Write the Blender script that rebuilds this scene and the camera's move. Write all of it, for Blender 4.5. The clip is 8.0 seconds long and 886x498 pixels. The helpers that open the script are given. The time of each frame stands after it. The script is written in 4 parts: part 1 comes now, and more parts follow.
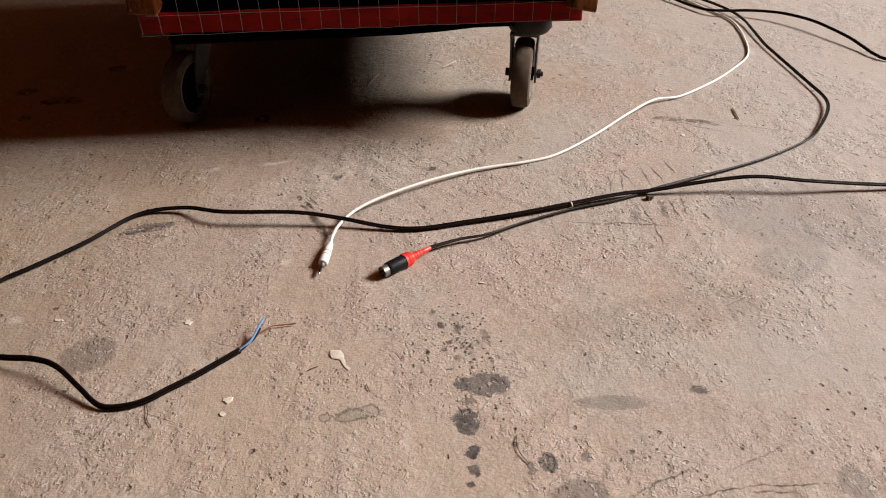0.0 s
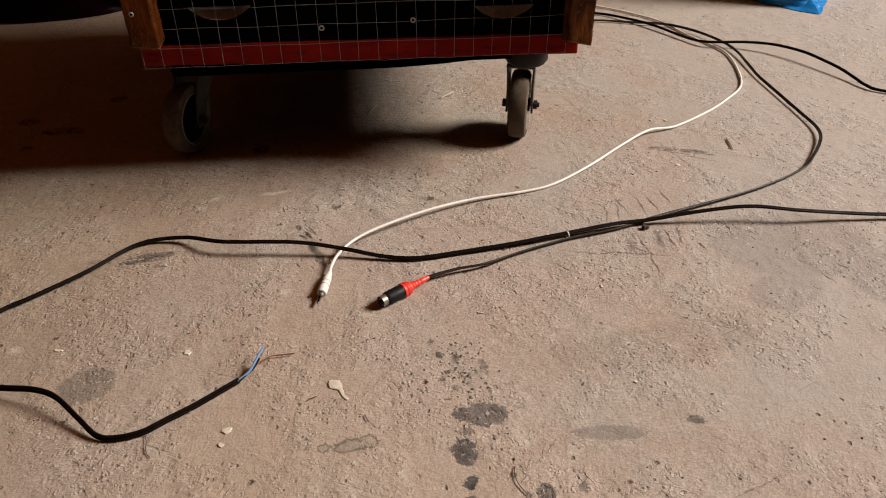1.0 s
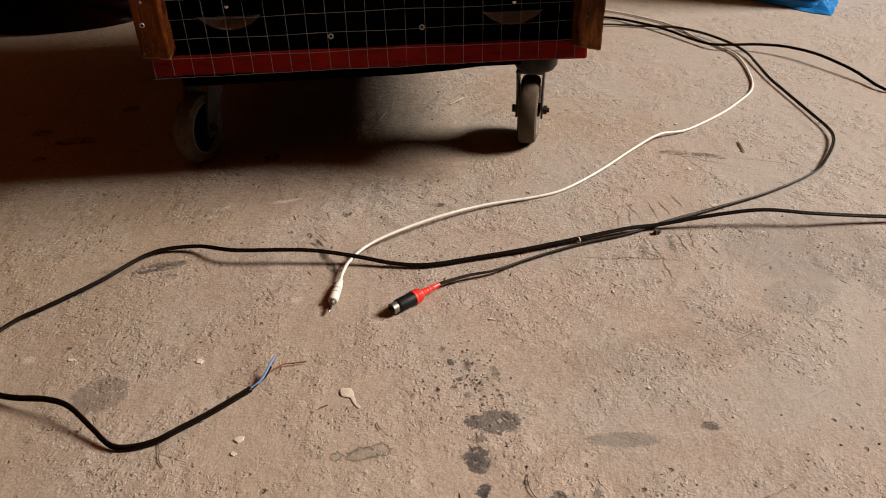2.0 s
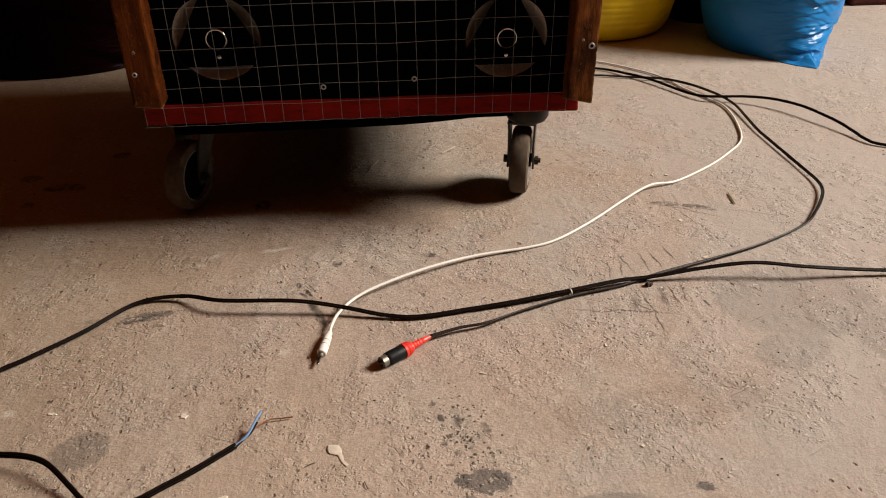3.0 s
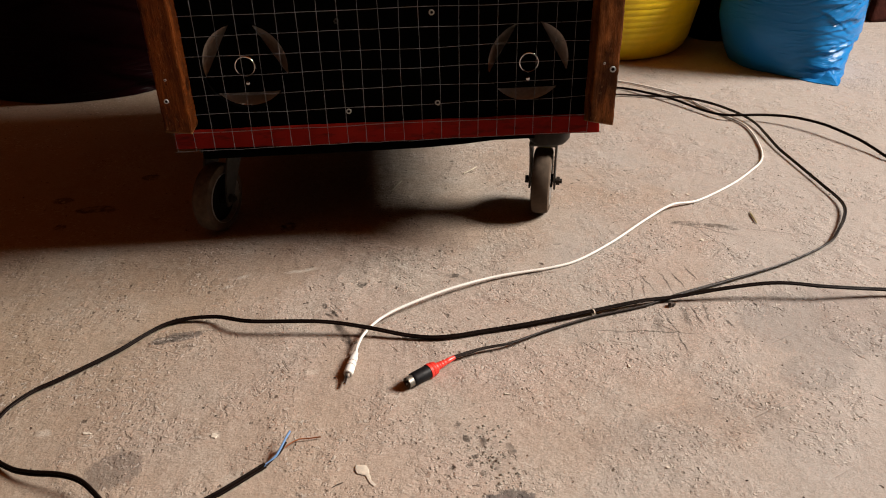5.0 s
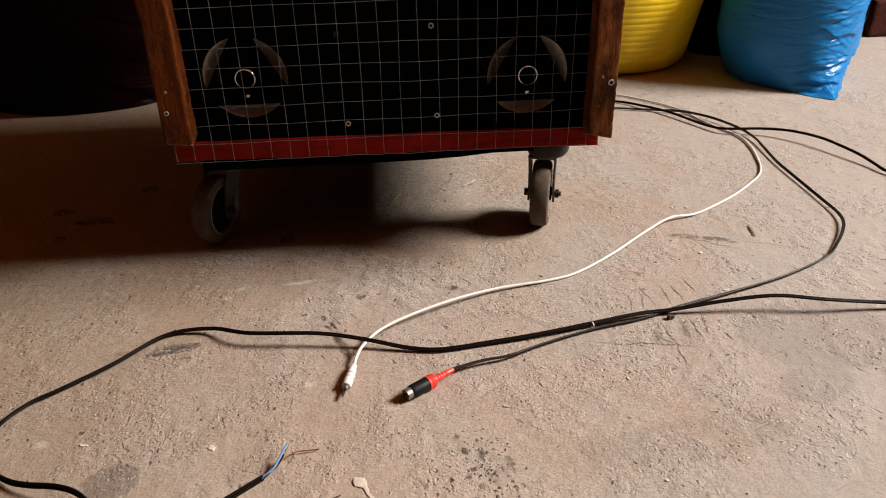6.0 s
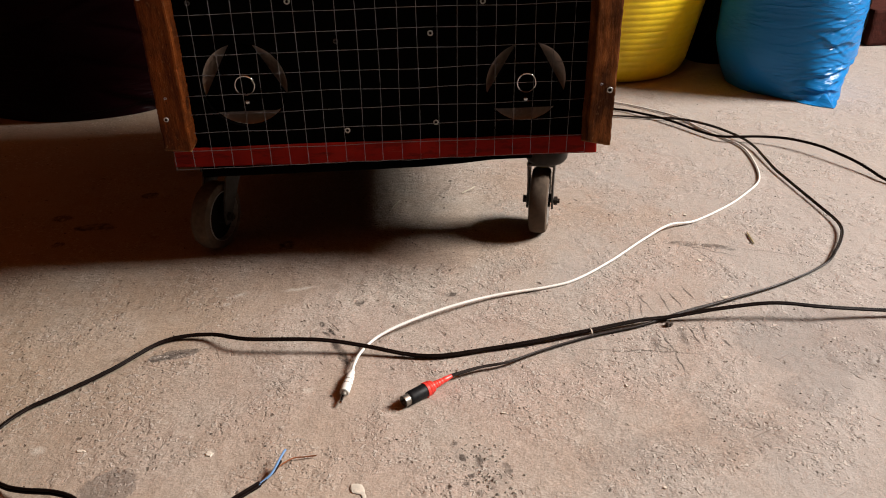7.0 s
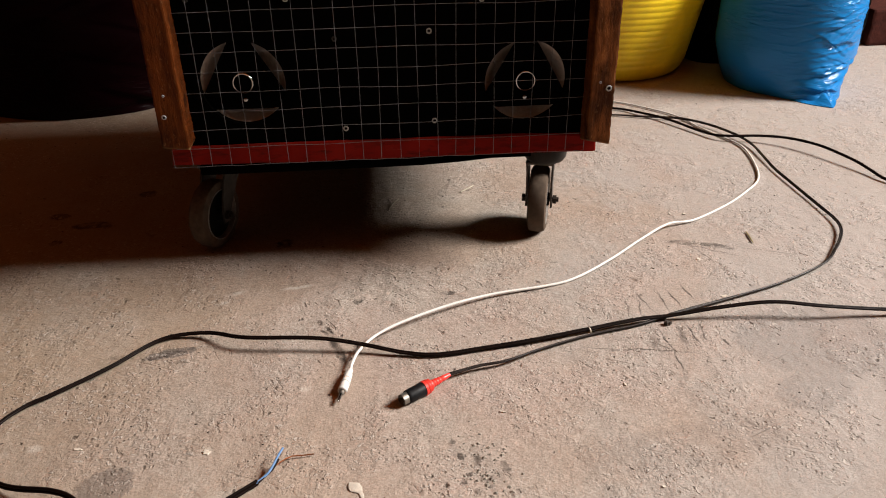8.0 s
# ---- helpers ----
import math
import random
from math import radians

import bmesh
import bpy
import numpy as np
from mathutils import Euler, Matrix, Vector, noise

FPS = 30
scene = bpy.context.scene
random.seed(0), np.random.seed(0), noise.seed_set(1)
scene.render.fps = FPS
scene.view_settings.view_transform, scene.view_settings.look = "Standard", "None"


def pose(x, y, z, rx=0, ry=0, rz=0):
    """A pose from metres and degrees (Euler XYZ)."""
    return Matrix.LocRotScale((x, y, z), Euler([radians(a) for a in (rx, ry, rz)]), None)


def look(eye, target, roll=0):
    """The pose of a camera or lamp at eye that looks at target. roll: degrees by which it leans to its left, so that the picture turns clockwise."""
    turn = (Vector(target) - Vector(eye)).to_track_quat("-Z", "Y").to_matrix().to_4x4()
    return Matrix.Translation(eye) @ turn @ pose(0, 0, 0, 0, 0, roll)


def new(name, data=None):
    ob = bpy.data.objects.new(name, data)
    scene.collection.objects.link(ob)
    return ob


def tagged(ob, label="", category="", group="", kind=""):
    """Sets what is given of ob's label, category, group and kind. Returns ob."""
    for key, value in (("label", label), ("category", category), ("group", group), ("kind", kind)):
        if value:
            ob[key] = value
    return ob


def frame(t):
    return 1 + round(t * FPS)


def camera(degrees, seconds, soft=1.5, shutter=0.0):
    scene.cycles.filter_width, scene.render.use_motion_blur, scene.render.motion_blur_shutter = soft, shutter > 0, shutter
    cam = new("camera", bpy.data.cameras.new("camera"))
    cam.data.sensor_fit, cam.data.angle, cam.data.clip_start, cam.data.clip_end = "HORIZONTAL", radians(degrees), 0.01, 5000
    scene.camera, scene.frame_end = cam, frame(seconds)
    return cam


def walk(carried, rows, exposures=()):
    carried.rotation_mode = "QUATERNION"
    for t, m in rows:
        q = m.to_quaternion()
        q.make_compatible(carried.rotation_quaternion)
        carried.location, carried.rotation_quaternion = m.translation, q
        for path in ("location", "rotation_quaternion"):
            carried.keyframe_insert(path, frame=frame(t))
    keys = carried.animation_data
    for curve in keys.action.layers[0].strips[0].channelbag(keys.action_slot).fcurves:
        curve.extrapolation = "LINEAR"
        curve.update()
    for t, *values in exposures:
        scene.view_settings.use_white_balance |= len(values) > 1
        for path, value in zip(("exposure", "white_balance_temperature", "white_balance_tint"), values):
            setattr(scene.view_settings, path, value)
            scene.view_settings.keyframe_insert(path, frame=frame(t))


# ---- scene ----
cam = camera(60.7, 8.0, soft=1.05)
PATH = [
    (0, (0.011, -0.958, 0.533), (0.168, 0.622, -0.683), -0.2),
    (0.5, (0.01, -0.959, 0.535), (0.188, 0.64, -0.654), 0.6),
    (1, (0.01, -0.961, 0.541), (0.178, 0.658, -0.62), -0.1),
    (1.5, (0.011, -0.962, 0.542), (0.154, 0.666, -0.61), -1.0),
    (2, (0.011, -0.959, 0.542), (0.15, 0.672, -0.609), -1.2),
    (2.1, (0.012, -0.955, 0.547), (0.152, 0.674, -0.605), -1.4),
    (2.2, (0.006, -0.945, 0.546), (0.192, 0.69, -0.591), -0.4),
    (3.3, (0.013, -0.947, 0.549), (0.174, 0.744, -0.506), -0.5),
    (3.5, (0.012, -0.946, 0.551), (0.171, 0.745, -0.505), -0.9),
    (4, (0.007, -0.949, 0.555), (0.141, 0.744, -0.502), -1.3),
    (4.5, (0.006, -0.951, 0.557), (0.128, 0.751, -0.485), -1.4),
    (5, (0.004, -0.953, 0.561), (0.13, 0.76, -0.463), -1.3),
    (6.5, (0.005, -0.955, 0.559), (0.135, 0.782, -0.423), -1.1),
    (7, (0.006, -0.956, 0.559), (0.137, 0.785, -0.417), -1.0),
    (7.5, (0.007, -0.955, 0.558), (0.139, 0.787, -0.416), -0.9),
    (8, (0.007, -0.955, 0.556), (0.14, 0.786, -0.42), -0.9),
]
EXPOSURES = [
    (0.0, -0.17, 6400, 10), (0.5, -0.36, 6650, 10), (1.0, -0.39, 6850, 10), (2.0, -0.39, 7050, 10), (3.5, -0.31, 7050, 10),
    (4.0, -0.27, 7000, 10), (5.0, -0.16, 6800, 10), (6.5, -0.08, 6600, 10), (7.0, -0.06, 6500, 10), (8.0, -0.06, 6500, 10),
]
walk(cam, [(t, look(eye, target, roll)) for t, eye, target, roll in PATH], EXPOSURES)

# ---- daylight: sky outside, and the light that a high window lets in from the right ----
world = bpy.data.worlds.new("overcast_sky")
scene.world = world
world.use_nodes = True
wt = world.node_tree
sky = wt.nodes.new("ShaderNodeTexSky")
sky.sky_type = "NISHITA"
sky.sun_disc = False
sky.sun_elevation = radians(35)
sky.sun_rotation = radians(100)
wt.nodes["Background"].inputs["Strength"].default_value = 0.05
wt.links.new(sky.outputs["Color"], wt.nodes["Background"].inputs["Color"])

OPEN_X, OPEN_Y0, OPEN_Y1, OPEN_Z0, OPEN_Z1 = 4.0, -0.95, 0.70, 1.98, 4.05
window_light = bpy.data.lights.new("window_daylight", "AREA")
window_light.shape = "ELLIPSE"
window_light.size = OPEN_Y1 - OPEN_Y0
window_light.size_y = OPEN_Z1 - OPEN_Z0
window_light.energy = 770
window_light.color = (1.0, 0.955, 0.905)
lamp = new("window_daylight", window_light)
mid_y, mid_z = (OPEN_Y0 + OPEN_Y1) / 2, (OPEN_Z0 + OPEN_Z1) / 2
lamp.matrix_world = look((OPEN_X + 0.02, mid_y, mid_z), (0, mid_y, mid_z))



# ---- materials ----
def material(name):
    m = bpy.data.materials.new(name)
    m.use_nodes = True
    return m, m.node_tree, m.node_tree.nodes["Principled BSDF"]


def node(t, kind, **values):
    n = t.nodes.new(kind)
    for key, value in values.items():
        n.inputs[key].default_value = value
    return n


def coords(t, scale=(1, 1, 1), turn=(0, 0, 0)):
    c = t.nodes.new("ShaderNodeTexCoord")
    m = t.nodes.new("ShaderNodeMapping")
    m.inputs["Scale"].default_value = scale
    m.inputs["Rotation"].default_value = turn
    t.links.new(c.outputs["Object"], m.inputs["Vector"])
    return m.outputs["Vector"]


def noise_out(t, vec, scale, detail=4.0, rough=0.55):
    n = node(t, "ShaderNodeTexNoise", Scale=scale, Detail=detail, Roughness=rough)
    t.links.new(vec, n.inputs["Vector"])
    return n.outputs["Fac"]


def rng(t, value, a, b, c=0.0, d=1.0, smooth=False):
    n = t.nodes.new("ShaderNodeMapRange")
    if smooth:
        n.interpolation_type = "SMOOTHSTEP"
    for key, v in (("From Min", a), ("From Max", b), ("To Min", c), ("To Max", d)):
        n.inputs[key].default_value = v
    t.links.new(value, n.inputs["Value"])
    return n.outputs["Result"]


def mixed(t, fac, a, b, how="MIX"):
    n = t.nodes.new("ShaderNodeMix")
    n.data_type, n.blend_type = "RGBA", how
    for socket, v in ((n.inputs[0], fac), (n.inputs[6], a), (n.inputs[7], b)):
        if isinstance(v, (tuple, list)):
            socket.default_value = (*v, 1.0)
        elif isinstance(v, (int, float)):
            socket.default_value = v
        else:
            t.links.new(v, socket)
    return n.outputs[2]


def maths(t, how, a, b):
    n = t.nodes.new("ShaderNodeMath")
    n.operation = how
    for socket, v in zip(n.inputs, (a, b)):
        if isinstance(v, (int, float)):
            socket.default_value = v
        else:
            t.links.new(v, socket)
    return n.outputs[0]


def relief(t, p, height, strength, distance, under=None):
    n = node(t, "ShaderNodeBump", Strength=strength, Distance=distance)
    t.links.new(height, n.inputs["Height"])
    if under is not None:
        t.links.new(under, n.inputs["Normal"])
    t.links.new(n.outputs["Normal"], p.inputs["Normal"])
    return n.outputs["Normal"]


def plain(name, color, rough=0.5, metal=0.0, vary=0.25, scale=60.0, bump=0.0, stretch=(1, 1, 1), shine=0.5):
    """A surface of one colour with grain and wear at two scales."""
    m, t, p = material(name)
    vec = coords(t, stretch)
    a = noise_out(t, vec, scale, 5)
    b = noise_out(t, vec, scale * 0.13, 3)
    dark = tuple(c * (1 - vary) for c in color)
    light = tuple(min(1, c * (1 + vary)) for c in color)
    col = mixed(t, rng(t, a, 0.3, 0.7), dark, light)
    col = mixed(t, rng(t, b, 0.35, 0.7, 0.0, 0.6), col, dark)
    t.links.new(col, p.inputs["Base Color"])
    t.links.new(rng(t, a, 0.3, 0.7, max(0.05, rough - 0.1), min(1, rough + 0.1)), p.inputs["Roughness"])
    p.inputs["Metallic"].default_value = metal
    p.inputs["Specular IOR Level"].default_value = shine
    if bump:
        relief(t, p, a, 0.6, bump)
    return m


# blotches on the concrete: x, y, half width, half height, turn, strength
OIL = [
    (0.100, -0.478, 0.021, 0.015, 0, 0.8), (0.077, -0.474, 0.008, 0.009, 0, 0.9), (0.075, -0.519, 0.012, 0.015, 10, 0.95),
    (0.081, -0.497, 0.006, 0.005, 0, 0.5), (0.076, -0.553, 0.007, 0.006, 20, 1.0), (0.075, -0.572, 0.005, 0.006, 0, 0.85),
    (0.071, -0.586, 0.004, 0.004, 0, 0.85), (0.139, -0.570, 0.009, 0.010, 15, 0.8), (0.172, -0.568, 0.006, 0.005, 0, 0.6),
]
OIL += [
    (0.124, -0.575, 0.004, 0.008, 0, 0.7), (0.158, -0.604, 0.023, 0.014, 0, 0.55), (0.295, -0.505, 0.009, 0.006, -10, 0.8),
    (0.210, -0.512, 0.033, 0.009, -6, 0.42), (0.386, -0.617, 0.014, 0.016, 0, 0.4), (-0.284, -0.400, 0.027, 0.024, 20, 0.46),
    (-0.268, -0.187, 0.032, 0.009, 14, 0.66), (0.47, -0.33, 0.05, 0.03, 20, 0.2),
]
OIL += [
    (0.060, -0.386, 0.006, 0.012, 0, 0.2),
    (0.086, -0.398, 0.009, 0.020, 10, 0.16), (0.100, -0.425, 0.008, 0.010, 0, 0.15), (0.084, -0.440, 0.012, 0.005, 20, 0.16),
    (0.52, -0.24, 0.10, 0.07, 0, 0.22), (0.62, -0.32, 0.07, 0.05, 20, 0.2), (0.30, -0.40, 0.12, 0.03, 8, 0.12),
]
TAR = [
    (0.065, -0.392, 0.004, 0.005, 20, 0.8), (0.081, -0.400, 0.005, 0.007, 0, 0.7), (0.107, -0.410, 0.004, 0.009, 12, 0.7), (0.071, -0.418, 0.003, 0.003, 0, 0.9), (0.063, -0.428, 0.003, 0.003, 0, 0.9),
    (0.075, -0.440, 0.004, 0.003, 0, 0.8), (0.067, -0.455, 0.003, 0.002, 0, 0.9), (0.131, -0.452, 0.003, 0.003, 0, 0.8), (0.088, -0.425, 0.006, 0.004, 0, 0.5),
]
TAR += [
    (-0.043, -0.095, 0.006, 0.008, 0, 0.9), (0.080, -0.086, 0.010, 0.005, 0, 0.8), (0.190, -0.094, 0.012, 0.005, 0, 0.7),
    (0.445, 0.018, 0.024, 0.006, -14, 0.7), (0.492, 0.002, 0.026, 0.006, -24, 0.7), (-0.158, 0.080, 0.013, 0.013, 0, 0.95),
    (-0.477, 0.176, 0.030, 0.012, 6, 0.85), (-0.538, 0.214, 0.018, 0.011, 0, 0.85), (-0.512, 0.121, 0.009, 0.010, 0, 0.85),
]
TAR += [
    (0.077, -0.556, 0.004, 0.004, 20, 0.5), (0.076, -0.574, 0.004, 0.004, 0, 0.5), (0.071, -0.587, 0.004, 0.003, 0, 0.6), (0.072, -0.521, 0.008, 0.010, 0, 0.35),
    (-0.415, 0.289, 0.015, 0.012, 0, 0.85), (-0.453, 0.171, 0.014, 0.008, 0, 0.7), (-0.250, -0.205, 0.010, 0.003, 0, 0.7), (-0.275, -0.191, 0.014, 0.0035, 16, 0.7), (-0.252, -0.181, 0.012, 0.003, 16, 0.75), (-0.288, -0.196, 0.006, 0.003, 0, 0.7),
    (0.058, -0.372, 0.004, 0.003, 0, 0.7), (0.090, -0.436, 0.003, 0.002, 0, 0.9), (0.142, 0.241, 0.006, 0.004, 0, 0.6),
    (-0.330, -0.190, 0.012, 0.003, 10, 0.45), (-0.400, -0.150, 0.010, 0.003, 0, 0.4), (0.24, -0.02, 0.006, 0.003, 0, 0.6),
]
# thin scores, dragged into the concrete near the crossing leads
SCORES = [
    (0.336, -0.132, 0.0011, 0.031, 13, 0.7), (0.327, -0.146, 0.0011, 0.022, -9, 0.7), (0.31, -0.147, 0.0011, 0.025, -9, 0.7),
    (0.362, -0.137, 0.0014, 0.022, 0, 0.8), (0.379, -0.132, 0.0014, 0.02, 9, 0.9), (0.402, -0.115, 0.0012, 0.018, 11, 0.8),
    (0.337, -0.22, 0.0014, 0.023, 6, 0.9), (0.337, -0.264, 0.0013, 0.022, -5, 0.9), (0.361, -0.213, 0.004, 0.024, -4, 0.55),
    (0.374, -0.209, 0.0012, 0.019, 5, 0.85), (0.388, -0.208, 0.0012, 0.02, -7, 0.8), (0.409, -0.234, 0.0012, 0.008, 15, 0.8),
    (0.323, -0.223, 0.005, 0.018, -5, 0.4), (0.3, -0.238, 0.0012, 0.062, 80, 0.75),
]
SCORES += [
    (-0.062, -0.213, 0.0054, 0.020, 17, 1.0), (-0.071, -0.186, 0.0046, 0.014, 22, 0.9), (-0.090, -0.141, 0.0034, 0.006, 27, 1.0), (-0.078, -0.158, 0.0032, 0.008, 20, 1.0), (-0.084, -0.163, 0.0026, 0.007, 30, 1.0),
]
SCORES += [
    (0.272, -0.613, 0.0009, 0.022, 95, 0.8), (0.329, -0.613, 0.0009, 0.035, 87, 0.8), (0.313, -0.618, 0.0009, 0.016, 83, 0.8),
    (0.228, -0.599, 0.0011, 0.031, 109, 0.7), (0.319, -0.583, 0.001, 0.03, 109, 0.6),
    (0.472, -0.004, 0.045, 0.0012, -33, 0.6), (0.461, -0.015, 0.0014, 0.034, 17, 0.5),
    (0.15, 0.06, 0.0009, 0.05, -20, 0.3), (0.56, -0.02, 0.05, 0.001, -24, 0.4),
]
CHALK = [
    (-0.126, -0.050, 0.020, 0.004, 10, 0.8), (-0.223, -0.079, 0.006, 0.004, 0, 0.6), (-0.208, -0.058, 0.010, 0.004, 25, 0.5),
    (-0.194, -0.362, 0.006, 0.006, 0, 0.8), (-0.372, -0.340, 0.007, 0.006, 0, 0.5), (-0.165, -0.425, 0.012, 0.010, 0, 0.4),
    (0.020, -0.54, 0.005, 0.012, 0, 0.3), (0.13, -0.51, 0.012, 0.010, 0, 0.25), (-0.10, -0.27, 0.006, 0.005, 0, 0.4),
]


def concrete():
    m, t, p = material("old_concrete")
    vec = coords(t)
    big = noise_out(t, vec, 2.2, 4)
    drift = noise_out(t, vec, 5.5, 3)
    mid = noise_out(t, vec, 16.0, 6, 0.62)
    small = noise_out(t, vec, 75.0, 5, 0.6)
    fine = noise_out(t, vec, 330.0, 4, 0.65)
    col = mixed(t, rng(t, big, 0.34, 0.66, smooth=True), (0.322, 0.250, 0.196), (0.356, 0.294, 0.257))
    col = mixed(t, rng(t, drift, 0.44, 0.64, 0.0, 0.7), col, (0.341, 0.304, 0.261))
    col = mixed(t, rng(t, mid, 0.52, 0.72, 0.0, 0.45), col, (0.247, 0.184, 0.139))
    col = mixed(t, rng(t, mid, 0.44, 0.28, 0.0, 0.40), col, (0.420, 0.352, 0.296))
    col = mixed(t, rng(t, small, 0.30, 0.70), mixed(t, 1.0, col, (0.90, 0.895, 0.89), "MULTIPLY"), mixed(t, 1.0, col, (1.07, 1.07, 1.07), "MULTIPLY"))
    col = mixed(t, rng(t, fine, 0.32, 0.68), mixed(t, 1.0, col, (0.84, 0.82, 0.80), "MULTIPLY"), mixed(t, 1.0, col, (1.13, 1.14, 1.15), "MULTIPLY"))
    # sand grains in the worn skin
    sand = node(t, "ShaderNodeTexVoronoi", Scale=520.0)
    t.links.new(vec, sand.inputs["Vector"])
    pick = t.nodes.new("ShaderNodeSeparateColor")
    t.links.new(sand.outputs["Color"], pick.inputs[0])
    col = mixed(t, rng(t, pick.outputs[0], 0.0, 1.0), mixed(t, 1.0, col, (0.82, 0.80, 0.78), "MULTIPLY"), mixed(t, 1.0, col, (1.17, 1.18, 1.19), "MULTIPLY"))

    # mixed light put into the colour: cool grey right, darker warm brown left
    where = t.nodes.new("ShaderNodeSeparateXYZ")
    t.links.new(vec, where.inputs[0])
    side_tint = maths(t, "ADD", where.outputs[0], rng(t, drift, 0.3, 0.7, -0.22, 0.22))
    col = mixed(t, rng(t, side_tint, 0.05, 0.70, 0.0, 0.80, True), col, (0.322, 0.291, 0.268))
    col = mixed(t, rng(t, side_tint, 0.0, -0.6, 0.0, 0.6, True), col, (0.262, 0.200, 0.137))

    # a paler patch towards the front
    off = t.nodes.new("ShaderNodeVectorMath")
    off.operation = "DISTANCE"
    t.links.new(vec, off.inputs[0])
    off.inputs[1].default_value = (-0.06, -0.58, 0.0)
    worn = maths(t, "ADD", off.outputs["Value"], rng(t, drift, 0.3, 0.7, -0.08, 0.08))
    col = mixed(t, rng(t, worn, 0.42, 0.05, 0.0, 0.42, True), col, (0.430, 0.352, 0.292))

    # warped coordinates, so that blotches have ragged outlines
    warp = node(t, "ShaderNodeTexNoise", Scale=70.0, Detail=4.0, Roughness=0.6)
    t.links.new(vec, warp.inputs["Vector"])
    shift = t.nodes.new("ShaderNodeVectorMath")
    shift.operation = "MULTIPLY_ADD"
    t.links.new(warp.outputs["Color"], shift.inputs[0])
    shift.inputs[1].default_value = (0.012, 0.012, 0.0)
    add = t.nodes.new("ShaderNodeVectorMath")
    add.operation = "SUBTRACT"
    t.links.new(vec, add.inputs[0])
    add.inputs[1].default_value = (0.006, 0.006, 0.0)
    t.links.new(add.outputs[0], shift.inputs[2])
    ragged = shift.outputs[0]

    def blots(rows, soft, where):
        total = None
        for x, y, w, h, turn, strength in rows:
            mp = t.nodes.new("ShaderNodeMapping")
            mp.vector_type = "TEXTURE"
            mp.inputs["Location"].default_value = (x, y, 0)
            mp.inputs["Rotation"].default_value = (0, 0, radians(turn))
            mp.inputs["Scale"].default_value = (w, h, 1)
            if total is None:
                t.links.new(where, mp.inputs["Vector"])
            else:
                hold = t.nodes.new("ShaderNodeVectorMath")
                hold.operation = "MULTIPLY_ADD"
                t.links.new(total, hold.inputs[0])
                hold.inputs[1].default_value = (1e-7, 1e-7, 0.0)
                t.links.new(where, hold.inputs[2])
                t.links.new(hold.outputs[0], mp.inputs["Vector"])
            ln = t.nodes.new("ShaderNodeVectorMath")
            ln.operation = "LENGTH"
            t.links.new(mp.outputs["Vector"], ln.inputs[0])
            one = rng(t, ln.outputs["Value"], 1.0 - soft, 1.0 + soft, strength, 0.0, True)
            total = one if total is None else maths(t, "MAXIMUM", total, one)
        return total

    sway = node(t, "ShaderNodeTexNoise", Scale=38.0, Detail=3.0, Roughness=0.65)
    t.links.new(vec, sway.inputs["Vector"])
    bend = t.nodes.new("ShaderNodeVectorMath")
    bend.operation = "MULTIPLY_ADD"
    t.links.new(sway.outputs["Color"], bend.inputs[0])
    bend.inputs[1].default_value = (0.012, 0.012, 0.0)
    t.links.new(add.outputs[0], bend.inputs[2])
    grain = rng(t, small, 0.30, 0.62, 0.55, 1.0)
    torn = t.nodes.new("ShaderNodeVectorMath")
    torn.operation = "MULTIPLY_ADD"
    crumb = node(t, "ShaderNodeTexNoise", Scale=280.0, Detail=3.0, Roughness=0.65)
    t.links.new(vec, crumb.inputs["Vector"])
    t.links.new(crumb.outputs["Color"], torn.inputs[0])
    torn.inputs[1].default_value = (0.007, 0.007, 0.0)
    t.links.new(ragged, torn.inputs[2])
    settle = t.nodes.new("ShaderNodeVectorMath")
    settle.operation = "SUBTRACT"
    t.links.new(torn.outputs[0], settle.inputs[0])
    settle.inputs[1].default_value = (0.0035, 0.0035, 0.0)
    oil = maths(t, "MULTIPLY", blots(OIL, 0.09, settle.outputs[0]), maths(t, "MULTIPLY", rng(t, small, 0.34, 0.60, 0.84, 1.0), rng(t, fine, 0.36, 0.60, 0.84, 1.06)))
    tar = maths(t, "MULTIPLY", blots(TAR, 0.22, settle.outputs[0]), rng(t, small, 0.38, 0.58, 0.2, 1.0))
    scores = maths(t, "MULTIPLY", blots(SCORES, 0.55, bend.outputs[0]), rng(t, small, 0.36, 0.54, 0.4, 1.0))
    chalk = maths(t, "MULTIPLY", blots(CHALK, 0.6, ragged), grain)
    col = mixed(t, oil, col, (0.066, 0.061, 0.061))
    col = mixed(t, tar, col, (0.035, 0.028, 0.024))
    col = mixed(t, scores, col, (0.040, 0.031, 0.026))
    col = mixed(t, chalk, col, (0.510, 0.465, 0.405))

    film = [(-0.026, -0.502, 0.016, 0.0075, 4, 0.9), (-0.050, -0.501, 0.0062, 0.0052, 0, 0.9), (-0.010, -0.499, 0.010, 0.0085, 0, 0.8), (-0.068, -0.496, 0.006, 0.007, 0, 0.5),
            (0.134, -0.470, 0.0045, 0.004, 0, 0.6), (0.076, -0.497, 0.006, 0.005, 0, 0.7)]
    outer = blots(film, 0.14, settle.outputs[0])
    inner = blots([(x, y, w * 0.78, h * 0.74, turn, k) for x, y, w, h, turn, k in film], 0.22, settle.outputs[0])
    col = mixed(t, maths(t, "MULTIPLY", outer, 0.40), col, (0.175, 0.170, 0.130))
    col = mixed(t, maths(t, "MULTIPLY", maths(t, "MAXIMUM", maths(t, "SUBTRACT", outer, inner), 0.0), 0.75), col, (0.060, 0.055, 0.042))

